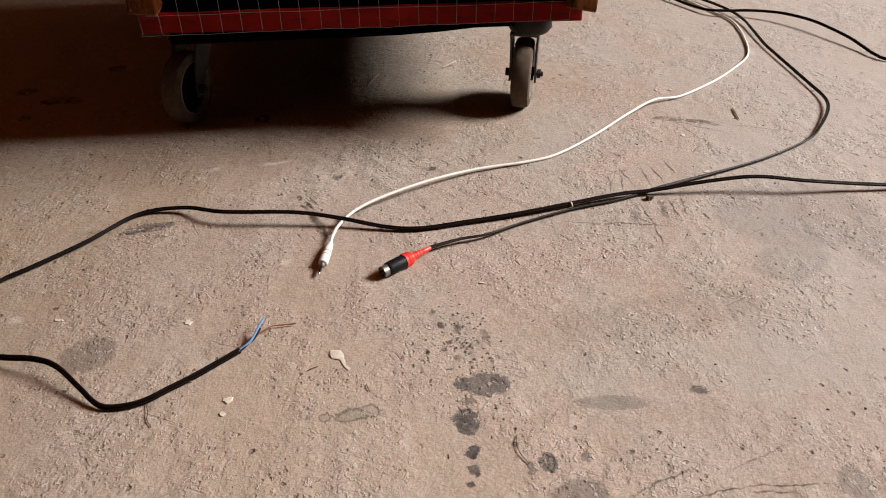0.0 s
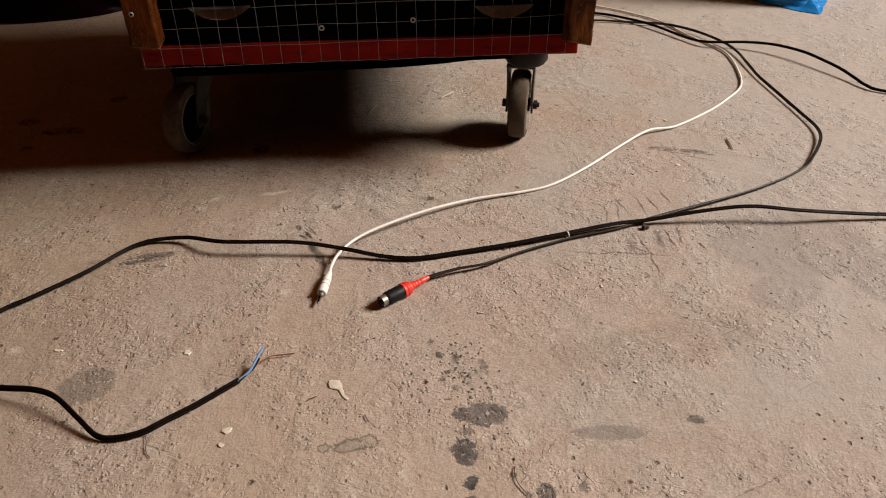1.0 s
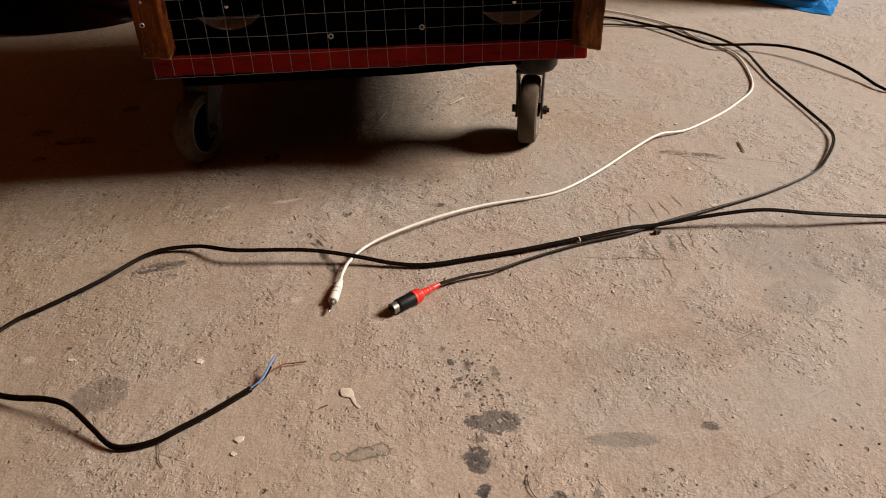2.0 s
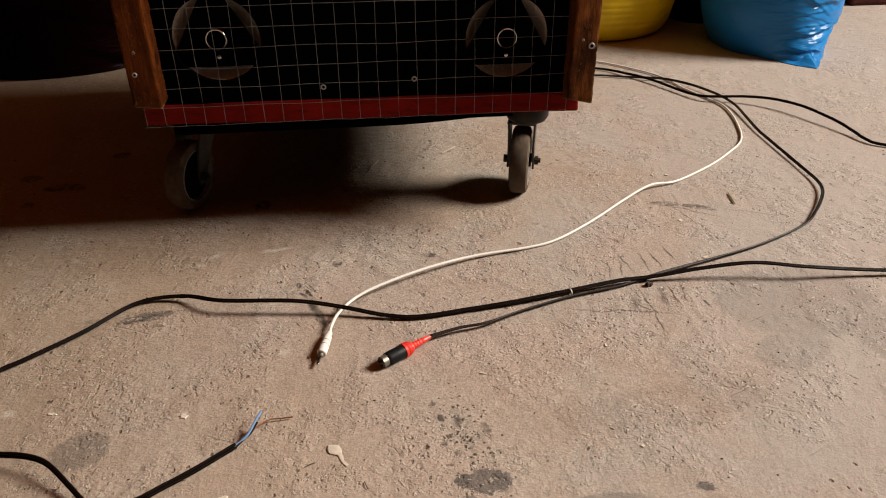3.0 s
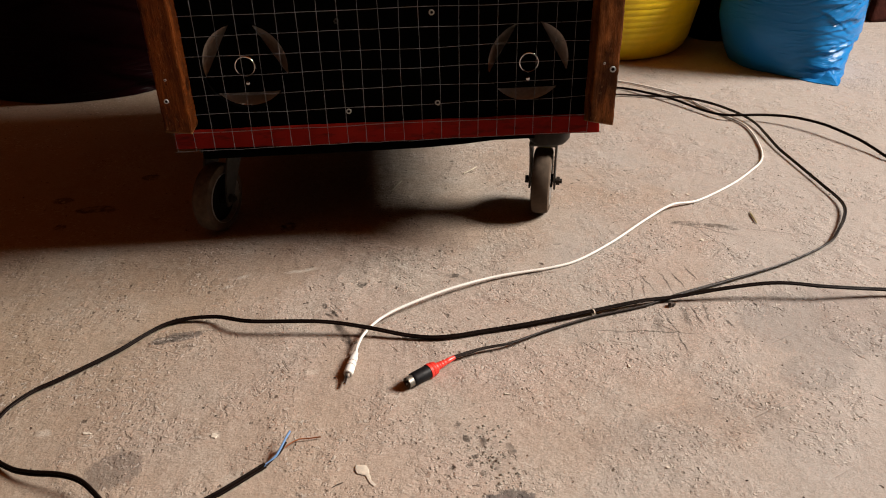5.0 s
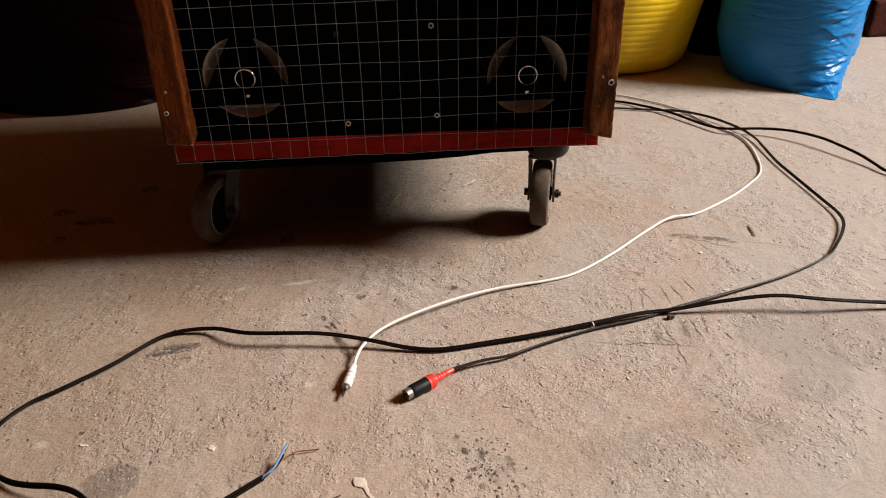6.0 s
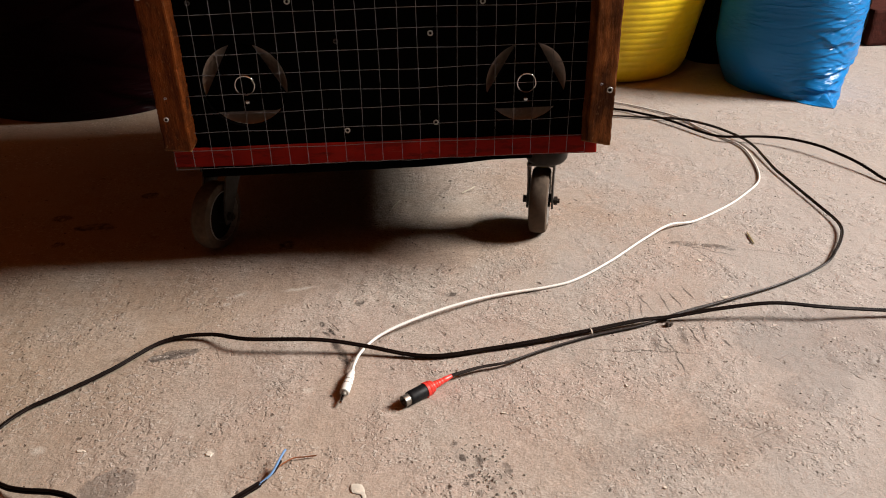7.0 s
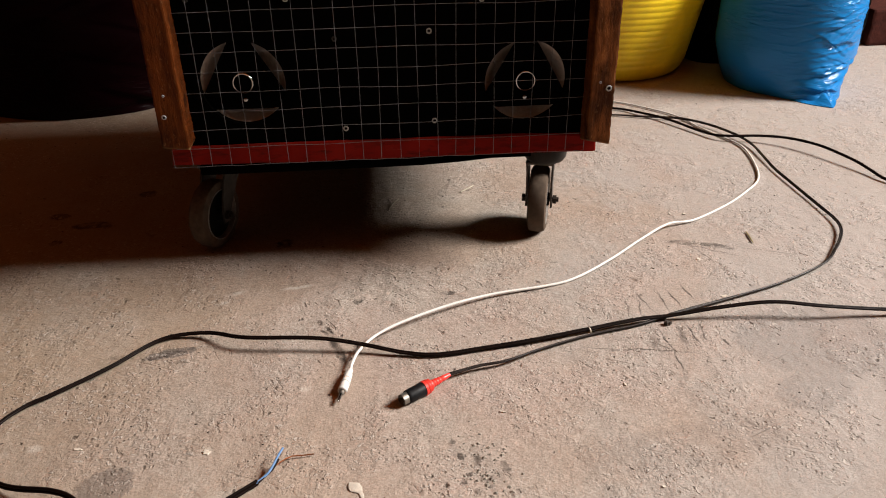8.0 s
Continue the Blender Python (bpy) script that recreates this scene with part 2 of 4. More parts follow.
    # pits and flakes
    def spots(scale, share, size, where=ragged):
        v = node(t, "ShaderNodeTexVoronoi", Scale=scale)
        t.links.new(where, v.inputs["Vector"])
        sep = t.nodes.new("ShaderNodeSeparateColor")
        t.links.new(v.outputs["Color"], sep.inputs[0])
        chosen = maths(t, "LESS_THAN", sep.outputs[0], share)
        return maths(t, "MULTIPLY", chosen, rng(t, v.outputs["Distance"], size, size * 0.45, 0.0, 1.0, True))

    drag = t.nodes.new("ShaderNodeMapping")
    drag.vector_type = "TEXTURE"
    drag.inputs["Rotation"].default_value = (0, 0, radians(32))
    drag.inputs["Scale"].default_value = (1.0, 2.6, 1.0)
    t.links.new(vec, drag.inputs["Vector"])
    gouges = rng(t, noise_out(t, drag.outputs["Vector"], 80.0, 4, 0.6), 0.62, 0.70, 0.0, 1.0, True)
    gouges = maths(t, "MULTIPLY", gouges, rng(t, big, 0.46, 0.58, 0.0, 1.0, True))
    patch = rng(t, noise_out(t, vec, 9.0, 4, 0.6), 0.42, 0.60, 0.10, 1.0, True)
    jolt = node(t, "ShaderNodeTexNoise", Scale=260.0, Detail=3.0, Roughness=0.6)
    t.links.new(vec, jolt.inputs["Vector"])
    shaken = t.nodes.new("ShaderNodeVectorMath")
    shaken.operation = "MULTIPLY_ADD"
    t.links.new(jolt.outputs["Color"], shaken.inputs[0])
    shaken.inputs[1].default_value = (0.0024, 0.0024, 0.0)
    t.links.new(vec, shaken.inputs[2])
    crumbly = maths(t, "MAXIMUM", spots(230.0, 0.15, 0.42, shaken.outputs[0]), spots(120.0, 0.10, 0.30, shaken.outputs[0]))
    pits = maths(t, "MULTIPLY", crumbly, patch)
    big_pits = maths(t, "MULTIPLY", maths(t, "MAXIMUM", spots(44.0, 0.065, 0.18), spots(95.0, 0.10, 0.25)), rng(t, small, 0.36, 0.56, 0.15, 1.0))
    pale = maths(t, "MULTIPLY", rng(t, noise_out(t, vec, 150.0, 3, 0.6), 0.44, 0.35, 0.0, 1.0, True), patch)
    col = mixed(t, maths(t, "MULTIPLY", pits, 0.60), col, (0.135, 0.105, 0.079))
    col = mixed(t, maths(t, "MULTIPLY", gouges, 0.42), col, (0.128, 0.098, 0.075))
    col = mixed(t, maths(t, "MULTIPLY", big_pits, 0.70), col, (0.085, 0.066, 0.052))
    col = mixed(t, maths(t, "MULTIPLY", pale, 0.7), col, (0.480, 0.427, 0.375))
    t.links.new(col, p.inputs["Base Color"])
    gloss = maths(t, "SUBTRACT", rng(t, mid, 0.3, 0.7, 0.58, 0.78), maths(t, "MULTIPLY", oil, 0.15))
    t.links.new(gloss, p.inputs["Roughness"])
    p.inputs["Specular IOR Level"].default_value = 0.14
    rubble = maths(t, "MULTIPLY", small, rng(t, patch, 0.0, 1.0, 0.55, 1.1))
    height = maths(t, "ADD", rubble, maths(t, "MULTIPLY", fine, 0.34))
    height = maths(t, "SUBTRACT", height, maths(t, "MULTIPLY", pits, 0.5))
    height = maths(t, "SUBTRACT", height, maths(t, "MULTIPLY", big_pits, 0.8))
    height = maths(t, "SUBTRACT", height, maths(t, "MULTIPLY", gouges, 0.6))
    height = maths(t, "ADD", height, maths(t, "MULTIPLY", pale, 0.5))
    # spalled skin: shallow crumbled hollows with crisp edges
    spall = maths(t, "MULTIPLY", rng(t, noise_out(t, vec, 62.0, 5, 0.60), 0.56, 0.66, 0.0, 1.0, True), patch)
    height = maths(t, "SUBTRACT", height, maths(t, "MULTIPLY", spall, 0.34))
    # faint drag scratches at two slants
    for turn, seed in ((24, 0.0), (-24, 3.0)):
        rake = t.nodes.new("ShaderNodeMapping")
        rake.vector_type = "TEXTURE"
        rake.inputs["Location"].default_value = (seed, seed, seed)
        rake.inputs["Rotation"].default_value = (0, 0, radians(turn))
        rake.inputs["Scale"].default_value = (14.0, 1.0, 1.0)
        t.links.new(add.outputs[0], rake.inputs["Vector"])
        streak = rng(t, noise_out(t, rake.outputs["Vector"], 110.0, 2, 0.5), 0.66, 0.72, 0.0, 1.0, True)
        streak = maths(t, "MULTIPLY", streak, rng(t, noise_out(t, vec, 6.0 + seed, 2, 0.5), 0.47, 0.60, 0.0, 1.0, True))
        height = maths(t, "SUBTRACT", height, maths(t, "MULTIPLY", streak, 0.28))
    lumps = noise_out(t, vec, 34.0, 4, 0.6)
    height = maths(t, "ADD", height, maths(t, "MULTIPLY", rng(t, lumps, 0.38, 0.66), maths(t, "MULTIPLY", patch, 0.55)))
    under = relief(t, p, mid, 0.42, 0.007)
    relief(t, p, height, 0.76, 0.0032, under)
    return m


def wood(name, dark, light, gloss=0.5):
    m, t, p = material(name)
    vec = coords(t, (1, 1, 0.16), (0.0, 0.10, 0.0))
    rings = noise_out(t, vec, 85.0, 7, 0.68)
    fibre = noise_out(t, coords(t, (1, 1, 0.05)), 300.0, 4, 0.65)
    blot = noise_out(t, coords(t, (1, 1, 0.6)), 30.0, 5, 0.6)
    col = mixed(t, rng(t, rings, 0.36, 0.66), dark, light)
    col = mixed(t, rng(t, fibre, 0.50, 0.68, 0.0, 0.35), col, tuple(c * 0.5 for c in dark))
    col = mixed(t, rng(t, blot, 0.48, 0.66, 0.0, 0.85), col, tuple(c * 0.4 for c in dark))
    knots = node(t, "ShaderNodeTexVoronoi", Scale=16.0)
    t.links.new(coords(t, (1, 1, 0.8)), knots.inputs["Vector"])
    col = mixed(t, rng(t, knots.outputs["Distance"], 0.16, 0.08, 0.0, 0.9, True), col, tuple(c * 0.25 for c in dark))
    geo = t.nodes.new("ShaderNodeNewGeometry")
    arris = maths(t, "MULTIPLY", rng(t, geo.outputs["Pointiness"], 0.55, 0.62, 0.0, 0.8, True), rng(t, blot, 0.38, 0.56, 0.15, 1.0))
    col = mixed(t, arris, col, (0.42, 0.25, 0.11))
    nicks = noise_out(t, coords(t, (1, 1, 0.5)), 380.0, 4, 0.6)
    col = mixed(t, rng(t, nicks, 0.60, 0.70, 0.0, 0.28, True), col, (0.30, 0.165, 0.070))
    col = mixed(t, rng(t, nicks, 0.36, 0.29, 0.0, 0.75, True), col, tuple(c * 0.2 for c in dark))
    t.links.new(col, p.inputs["Base Color"])
    t.links.new(rng(t, rings, 0.3, 0.7, gloss - 0.1, gloss + 0.15), p.inputs["Roughness"])
    p.inputs["Specular IOR Level"].default_value = 0.08
    relief(t, p, maths(t, "ADD", rings, maths(t, "MULTIPLY", blot, 0.8)), 0.9, 0.0022)
    return m


def film_plastic(name, color, rough, through_light=0.0, shine=0.5, depth=0.008):
    """Thin creased bag film."""
    m, t, p = material(name)
    bent = noise_out(t, coords(t, (1, 1, 5.0), (0.12, 0.10, 0.0)), 8.0, 3, 0.5)
    crease = maths(t, "POWER", maths(t, "SUBTRACT", 1.0, maths(t, "ABSOLUTE", maths(t, "SUBTRACT", maths(t, "MULTIPLY", bent, 2.0), 1.0), 0.0)), 9.0)
    pulled = noise_out(t, coords(t, (1, 1, 5.0), (-0.22, 0.16, 0.0)), 15.0, 3, 0.5)
    ridge = maths(t, "POWER", maths(t, "SUBTRACT", 1.0, maths(t, "ABSOLUTE", maths(t, "SUBTRACT", maths(t, "MULTIPLY", pulled, 2.0), 1.0), 0.0)), 7.0)
    fine = noise_out(t, coords(t, (1, 1, 3.5), (0.10, 0.08, 0.0)), 38.0, 3, 0.5)
    tone = noise_out(t, coords(t), 7.0, 3)
    col = mixed(t, rng(t, tone, 0.3, 0.7), tuple(c * 0.85 for c in color), color)
    t.links.new(col, p.inputs["Base Color"])
    p.inputs["Roughness"].default_value = rough
    p.inputs["Specular IOR Level"].default_value = shine
    if through_light:
        p.inputs["Subsurface Weight"].default_value = through_light
        p.inputs["Subsurface Radius"].default_value = (0.02, 0.03, 0.05)
        p.inputs["Subsurface Scale"].default_value = 0.5
    gathered = rng(t, noise_out(t, coords(t), 5.0, 2, 0.5), 0.42, 0.62, 0.12, 1.0, True)
    crumpled = maths(t, "MULTIPLY", maths(t, "ADD", crease, maths(t, "MULTIPLY", ridge, 0.5)), gathered)
    relief(t, p, maths(t, "ADD", crumpled, maths(t, "MULTIPLY", fine, 0.22)), 0.8, depth)
    return m


def painted_red():
    m, t, p = material("worn_red_paint")
    vec = coords(t)
    scuff = noise_out(t, coords(t, (0.25, 1, 1)), 90.0, 5, 0.65)
    blot = noise_out(t, vec, 12.0, 4)
    col = mixed(t, rng(t, blot, 0.3, 0.7), (0.150, 0.0050, 0.0028), (0.225, 0.0105, 0.006))
    col = mixed(t, rng(t, scuff, 0.52, 0.68, 0.0, 0.85), col, (0.050, 0.006, 0.004))
    col = mixed(t, rng(t, noise_out(t, coords(t, (0.4, 1, 1)), 30.0, 5, 0.65), 0.52, 0.68, 0.0, 0.7, True), col, (0.062, 0.005, 0.003))
    col = mixed(t, rng(t, scuff, 0.30, 0.24, 0.0, 0.5), col, (0.26, 0.05, 0.035))
    t.links.new(col, p.inputs["Base Color"])
    p.inputs["Roughness"].default_value = 0.6
    p.inputs["Specular IOR Level"].default_value = 0.05
    relief(t, p, scuff, 0.4, 0.001)
    return m


M_FLOOR = concrete()
# wall and ceiling colours, kept dark and orange to deepen and warm the shade
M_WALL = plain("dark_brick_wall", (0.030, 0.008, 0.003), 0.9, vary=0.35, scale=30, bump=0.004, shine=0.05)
M_WEST = plain("warm_fill_wall", (0.055, 0.018, 0.006), 0.9, vary=0.35, scale=30, bump=0.004, shine=0.05)
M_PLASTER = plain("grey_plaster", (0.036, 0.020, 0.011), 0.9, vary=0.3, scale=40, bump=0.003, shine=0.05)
M_BRICK = plain("red_brick", (0.052, 0.014, 0.010), 0.85, vary=0.4, scale=70, bump=0.003, shine=0.1)
M_CEIL = plain("orange_fill_ceiling", (0.21, 0.050, 0.004), 0.9, vary=0.3, scale=20, shine=0.03)
M_YARD = plain("yard_concrete", (0.30, 0.28, 0.25), 0.9, vary=0.3, scale=8)
# Left post's darker, redder tone has the warm shade in it; the right is rougher.
M_POST = wood("brown_stained_pine", (0.052, 0.0105, 0.0014), (0.145, 0.036, 0.0054), 0.55)
M_POST_RAW = wood("rough_brown_pine", (0.062, 0.0165, 0.0032), (0.265, 0.090, 0.0230), 0.6)
M_RED = painted_red()
M_BLACK = plain("black_painted_board", (0.0013, 0.0011, 0.0010), 0.9, vary=0.4, scale=120, bump=0.0005, shine=0.01)
M_WIRE = plain("galvanised_wire", (0.165, 0.160, 0.168), 0.45, 0.4, vary=0.55, scale=90)
M_CONE = plain("grey_speaker_cone", (0.47, 0.41, 0.365), 0.65, vary=0.2, scale=200, shine=0.15)
M_SPEAKER_BLACK = plain("black_speaker_parts", (0.0008, 0.0008, 0.0008), 0.7, vary=0.3, scale=200, shine=0.01)
M_CHROME = plain("chrome", (0.50, 0.50, 0.51), 0.08, 1.0, vary=0.08, scale=200)
M_SCREW = plain("bright_zinc", (0.40, 0.385, 0.36), 0.5, 0.3, vary=0.2, scale=300)
M_STEEL = plain("dull_zinc_steel", (0.26, 0.24, 0.21), 0.42, 0.85, vary=0.3, scale=120)
M_FORK = plain("grimy_fork_steel", (0.085, 0.075, 0.066), 0.5, 0.5, vary=0.45, scale=110, shine=0.2)
M_DARKSTEEL = plain("grimy_steel", (0.036, 0.029, 0.024), 0.55, 0.45, vary=0.4, scale=120, shine=0.2)
M_SWIVEL = plain("oily_swivel_steel", (0.022, 0.017, 0.014), 0.5, 0.3, vary=0.4, scale=90, shine=0.25)
M_TYRE = plain("grey_rubber", (0.108, 0.078, 0.057), 0.8, vary=0.35, scale=110, bump=0.0008, shine=0.08)
M_RIM = plain("grey_plastic_rim", (0.22, 0.20, 0.18), 0.45, vary=0.25, scale=150, shine=0.3)
M_HUB = plain("black_wheel_hub", (0.008, 0.007, 0.006), 0.7, vary=0.3, scale=100, shine=0.05)
M_CORD = plain("black_cable_rubber", (0.0075, 0.0040, 0.0031), 0.45, vary=0.4, scale=200, bump=0.0002, shine=0.07)
M_LEAD = plain("brown_grey_cable", (0.0135, 0.0090, 0.0075), 0.42, vary=0.3, scale=200, bump=0.0002, shine=0.25)
M_WHITE = plain("white_cable_vinyl", (0.68, 0.655, 0.615), 0.42, vary=0.10, scale=120)
M_BLUE = plain("blue_wire_vinyl", (0.13, 0.25, 0.46), 0.4, vary=0.15, scale=200)
M_COPPER = plain("bare_copper", (0.42, 0.17, 0.08), 0.4, 0.8, vary=0.3, scale=400)
M_REDPLUG = plain("red_plug_rubber", (0.80, 0.050, 0.036), 0.38, vary=0.12, scale=200)
M_PLUG = plain("black_plug_plastic", (0.007, 0.007, 0.008), 0.5, vary=0.3, scale=250, shine=0.15)
M_YELLOW = plain("yellow_rubber", (0.88, 0.61, 0.007), 0.5, vary=0.16, scale=24, bump=0.0006)
M_BAG = film_plastic("blue_bag_film", (0.010, 0.165, 0.44), 0.26, 0.0, 0.20, 0.0026)
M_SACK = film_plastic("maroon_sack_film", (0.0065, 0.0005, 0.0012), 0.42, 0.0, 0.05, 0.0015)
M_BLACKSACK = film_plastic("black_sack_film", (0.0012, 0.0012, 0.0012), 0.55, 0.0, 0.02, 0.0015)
M_CHIP = plain("pale_chip", (0.55, 0.49, 0.41), 0.8, vary=0.2, scale=300)
M_TWIG = plain("dry_straw", (0.46, 0.40, 0.31), 0.8, vary=0.3, scale=300)
M_PEBBLE = plain("bared_pebbles", (0.30, 0.265, 0.22), 0.85, vary=0.6, scale=420)
M_DIRT = plain("dark_grit", (0.06, 0.045, 0.035), 0.9, vary=0.4, scale=300)


# ---- building helpers ----
def finish(bm, smooth):
    bmesh.ops.recalc_face_normals(bm, faces=bm.faces)
    for f in bm.faces:
        f.smooth = smooth


def mesh_of(name, bm, mat, smooth=False):
    finish(bm, smooth)
    me = bpy.data.meshes.new(name)
    bm.to_mesh(me)
    bm.free()
    me.materials.append(mat)
    if smooth:
        me.set_sharp_from_angle(angle=radians(38))
    return me


def thing(name, at, label, category, group="", kind=""):
    ob = new(name)
    ob.empty_display_size = 0.05
    ob.location = at
    return tagged(ob, label, category, group, kind)


def solid(name, bm, mat, label="", category="", group="", kind="", smooth=False):
    return tagged(new(name, mesh_of(name, bm, mat, smooth)), label, category, group, kind)


def add_box(bm, x0, x1, y0, y1, z0, z1, bevel=0.0, rough=0.0, cuts=0):
    made = bmesh.ops.create_cube(bm, size=1.0)["verts"]
    for v in made:
        v.co = Vector((x0 + (v.co.x + 0.5) * (x1 - x0), y0 + (v.co.y + 0.5) * (y1 - y0), z0 + (v.co.z + 0.5) * (z1 - z0)))
    edges = list({e for v in made for e in v.link_edges})
    if bevel:
        made = bmesh.ops.bevel(bm, geom=edges, offset=bevel, segments=2, affect="EDGES", profile=0.6)["verts"]
    if cuts:
        bmesh.ops.subdivide_edges(bm, edges=list(bm.edges), cuts=cuts, use_grid_fill=True)
    if rough:
        for v in bm.verts:
            v.co += rough * noise.noise_vector(v.co * 45.0)
    return bm


def box(*args, **more):
    return add_box(bmesh.new(), *args, **more)


def add_lathe(bm, profile, steps=32, m=Matrix()):
    """Profile rows (radius, height) turned about z and set at the pose m."""
    rings = []
    for r, h in profile:
        if r < 1e-6:
            rings.append([bm.verts.new(m @ Vector((0, 0, h)))])
        else:
            rings.append([bm.verts.new(m @ Vector((r * math.cos(2 * math.pi * k / steps), r * math.sin(2 * math.pi * k / steps), h))) for k in range(steps)])
    for a, b in zip(rings, rings[1:]):
        for k in range(steps):
            j = (k + 1) % steps
            if len(a) == 1 and len(b) > 1:
                bm.faces.new((a[0], b[k], b[j]))
            elif len(b) == 1 and len(a) > 1:
                bm.faces.new((a[k], a[j], b[0]))
            elif len(a) > 1:
                bm.faces.new((a[k], a[j], b[j], b[k]))
    return bm


def lathe(profile, steps=32, m=Matrix()):
    return add_lathe(bmesh.new(), profile, steps, m)


def glide(points, per=8):
    """A smooth line through the given points."""
    p = [Vector(q) for q in points]
    p = [2 * p[0] - p[1]] + p + [2 * p[-1] - p[-2]]
    out = []
    for i in range(1, len(p) - 2):
        for k in range(per):
            u = k / per
            out.append(0.5 * (2 * p[i] + (p[i + 1] - p[i - 1]) * u + (2 * p[i - 1] - 5 * p[i] + 4 * p[i + 1] - p[i + 2]) * u * u
                              + (3 * p[i] - p[i - 1] - 3 * p[i + 1] + p[i + 2]) * u ** 3))
    out.append(p[-2])
    return out


def add_tube(bm, line, radius, sides=10, shift=0.0, twist=0.0):
    """A round cord along a line; shift sets it beside the line, twist turns it about it."""
    rings, run = [], 0.0
    for i, c in enumerate(line):
        way = (line[min(i + 1, len(line) - 1)] - line[max(i - 1, 0)]).normalized()
        side = way.cross(Vector((0, 0, 1)))
        side = side.normalized() if side.length > 1e-4 else Vector((1, 0, 0))
        up = side.cross(way)
        if i:
            run += (c - line[i - 1]).length
        a = twist(run) if callable(twist) else twist * math.sin(run * 9.0)
        mid = c + shift * (math.cos(a) * side + abs(math.sin(a)) * up)
        r = radius[i] if isinstance(radius, list) else radius
        rings.append([bm.verts.new(mid + r * (math.cos(2 * math.pi * k / sides) * side + math.sin(2 * math.pi * k / sides) * up)) for k in range(sides)])
    for a, b in zip(rings, rings[1:]):
        for k in range(sides):
            j = (k + 1) % sides
            bm.faces.new((a[k], a[j], b[j], b[k]))
    bm.faces.new(rings[0][::-1])
    bm.faces.new(rings[-1])
    return bm


def tube(line, radius, sides=10, shift=0.0, twist=0.0):
    return add_tube(bmesh.new(), line, radius, sides, shift, twist)


def along(a, b):
    """A pose at a whose z axis points to b."""
    a, b = Vector(a), Vector(b)
    return Matrix.Translation(a) @ (b - a).to_track_quat("Z", "Y").to_matrix().to_4x4()


# ---- the room ----
X0, X1, Y0, Y1, HIGH = -4.0, OPEN_X, -4.5, 1.36, 4.4
solid("floor", box(X0, X1 + 0.25, Y0, Y1, -0.15, 0.0), M_FLOOR, "worn stained grey-brown concrete garage floor", "floor", kind="structure")
solid("ground", box(X1 + 0.25, 300, -150, 150, -0.2, -0.03), M_YARD, "grey concrete yard outside the window", "ground", kind="structure")
# unseen ceiling and west wall, added to bounce warm light into the shade
solid("ceiling", box(X0 - 0.2, X1 + 0.25, Y0 - 0.2, Y1 + 0.2, HIGH, HIGH + 0.15), M_CEIL, "unseen orange-brown ceiling that warms the shade", "ceiling", kind="structure")
solid("wall_west", box(X0 - 0.2, X0, Y0 - 0.2, Y1 + 0.2, -0.15, HIGH), M_WEST, "unseen red-brown wall that warms the shade", "wall", kind="structure")
solid("wall_south", box(X0, X1, Y0 - 0.2, Y0, -0.15, HIGH), M_WALL, "dark brick wall", "wall", kind="structure")
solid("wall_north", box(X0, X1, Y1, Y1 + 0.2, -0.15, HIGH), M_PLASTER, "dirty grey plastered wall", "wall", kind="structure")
bm = box(X1, X1 + 0.25, Y0 - 0.2, OPEN_Y0, -0.15, HIGH)
add_box(bm, X1, X1 + 0.25, OPEN_Y1, Y1 + 0.2, -0.15, HIGH)
add_box(bm, X1, X1 + 0.25, OPEN_Y0, OPEN_Y1, OPEN_Z1, HIGH)
add_box(bm, X1, X1 + 0.25, OPEN_Y0, OPEN_Y1, -0.15, OPEN_Z0)
solid("wall_east", bm, M_WALL, "dark brick wall with a high window opening", "wall", kind="structure")
solid("plinth", box(1.36, X1, 1.07, Y1 - 0.003, 0.0, 0.10, bevel=0.008, cuts=3, rough=0.003), M_BRICK,
      "low red brick ledge along the plastered wall", "ledge", kind="structure")


# ---- loudspeaker cart ----
CX, CY = 0.01, 0.24
cart = thing("speaker_cart", (CX, CY, 0.0), "black wire-fronted loudspeaker box on a red wheeled base", "speaker")
BX0, BX1, BZ0, BZ1, TOP, DEEP = -0.277, 0.293, 0.166, 0.193, 0.74, 0.61


def in_cart(name, bm, mat, label="", smooth=False, parent=None):
    ob = new(name, mesh_of(name, bm, mat, smooth))
    ob.parent = parent or cart
    if parent is None:
        ob.matrix_parent_inverse = Matrix.Translation((CX, CY, 0)).inverted()
    if label:
        ob["label"] = label
    return ob


bm = box(BX0, BX1, 0.003, DEEP, BZ0, BZ1, bevel=0.003, cuts=9, rough=0.0020)
for v in bm.verts:
    v.co.z -= 0.0050 * (v.co.x - BX0) / (BX1 - BX0)      # sags a little to one side
in_cart("base_board", bm, M_RED, "worn red-painted base board")

SPEAKERS = [(-0.172, 0.273), (0.193, 0.262)]
HOLE = 0.054


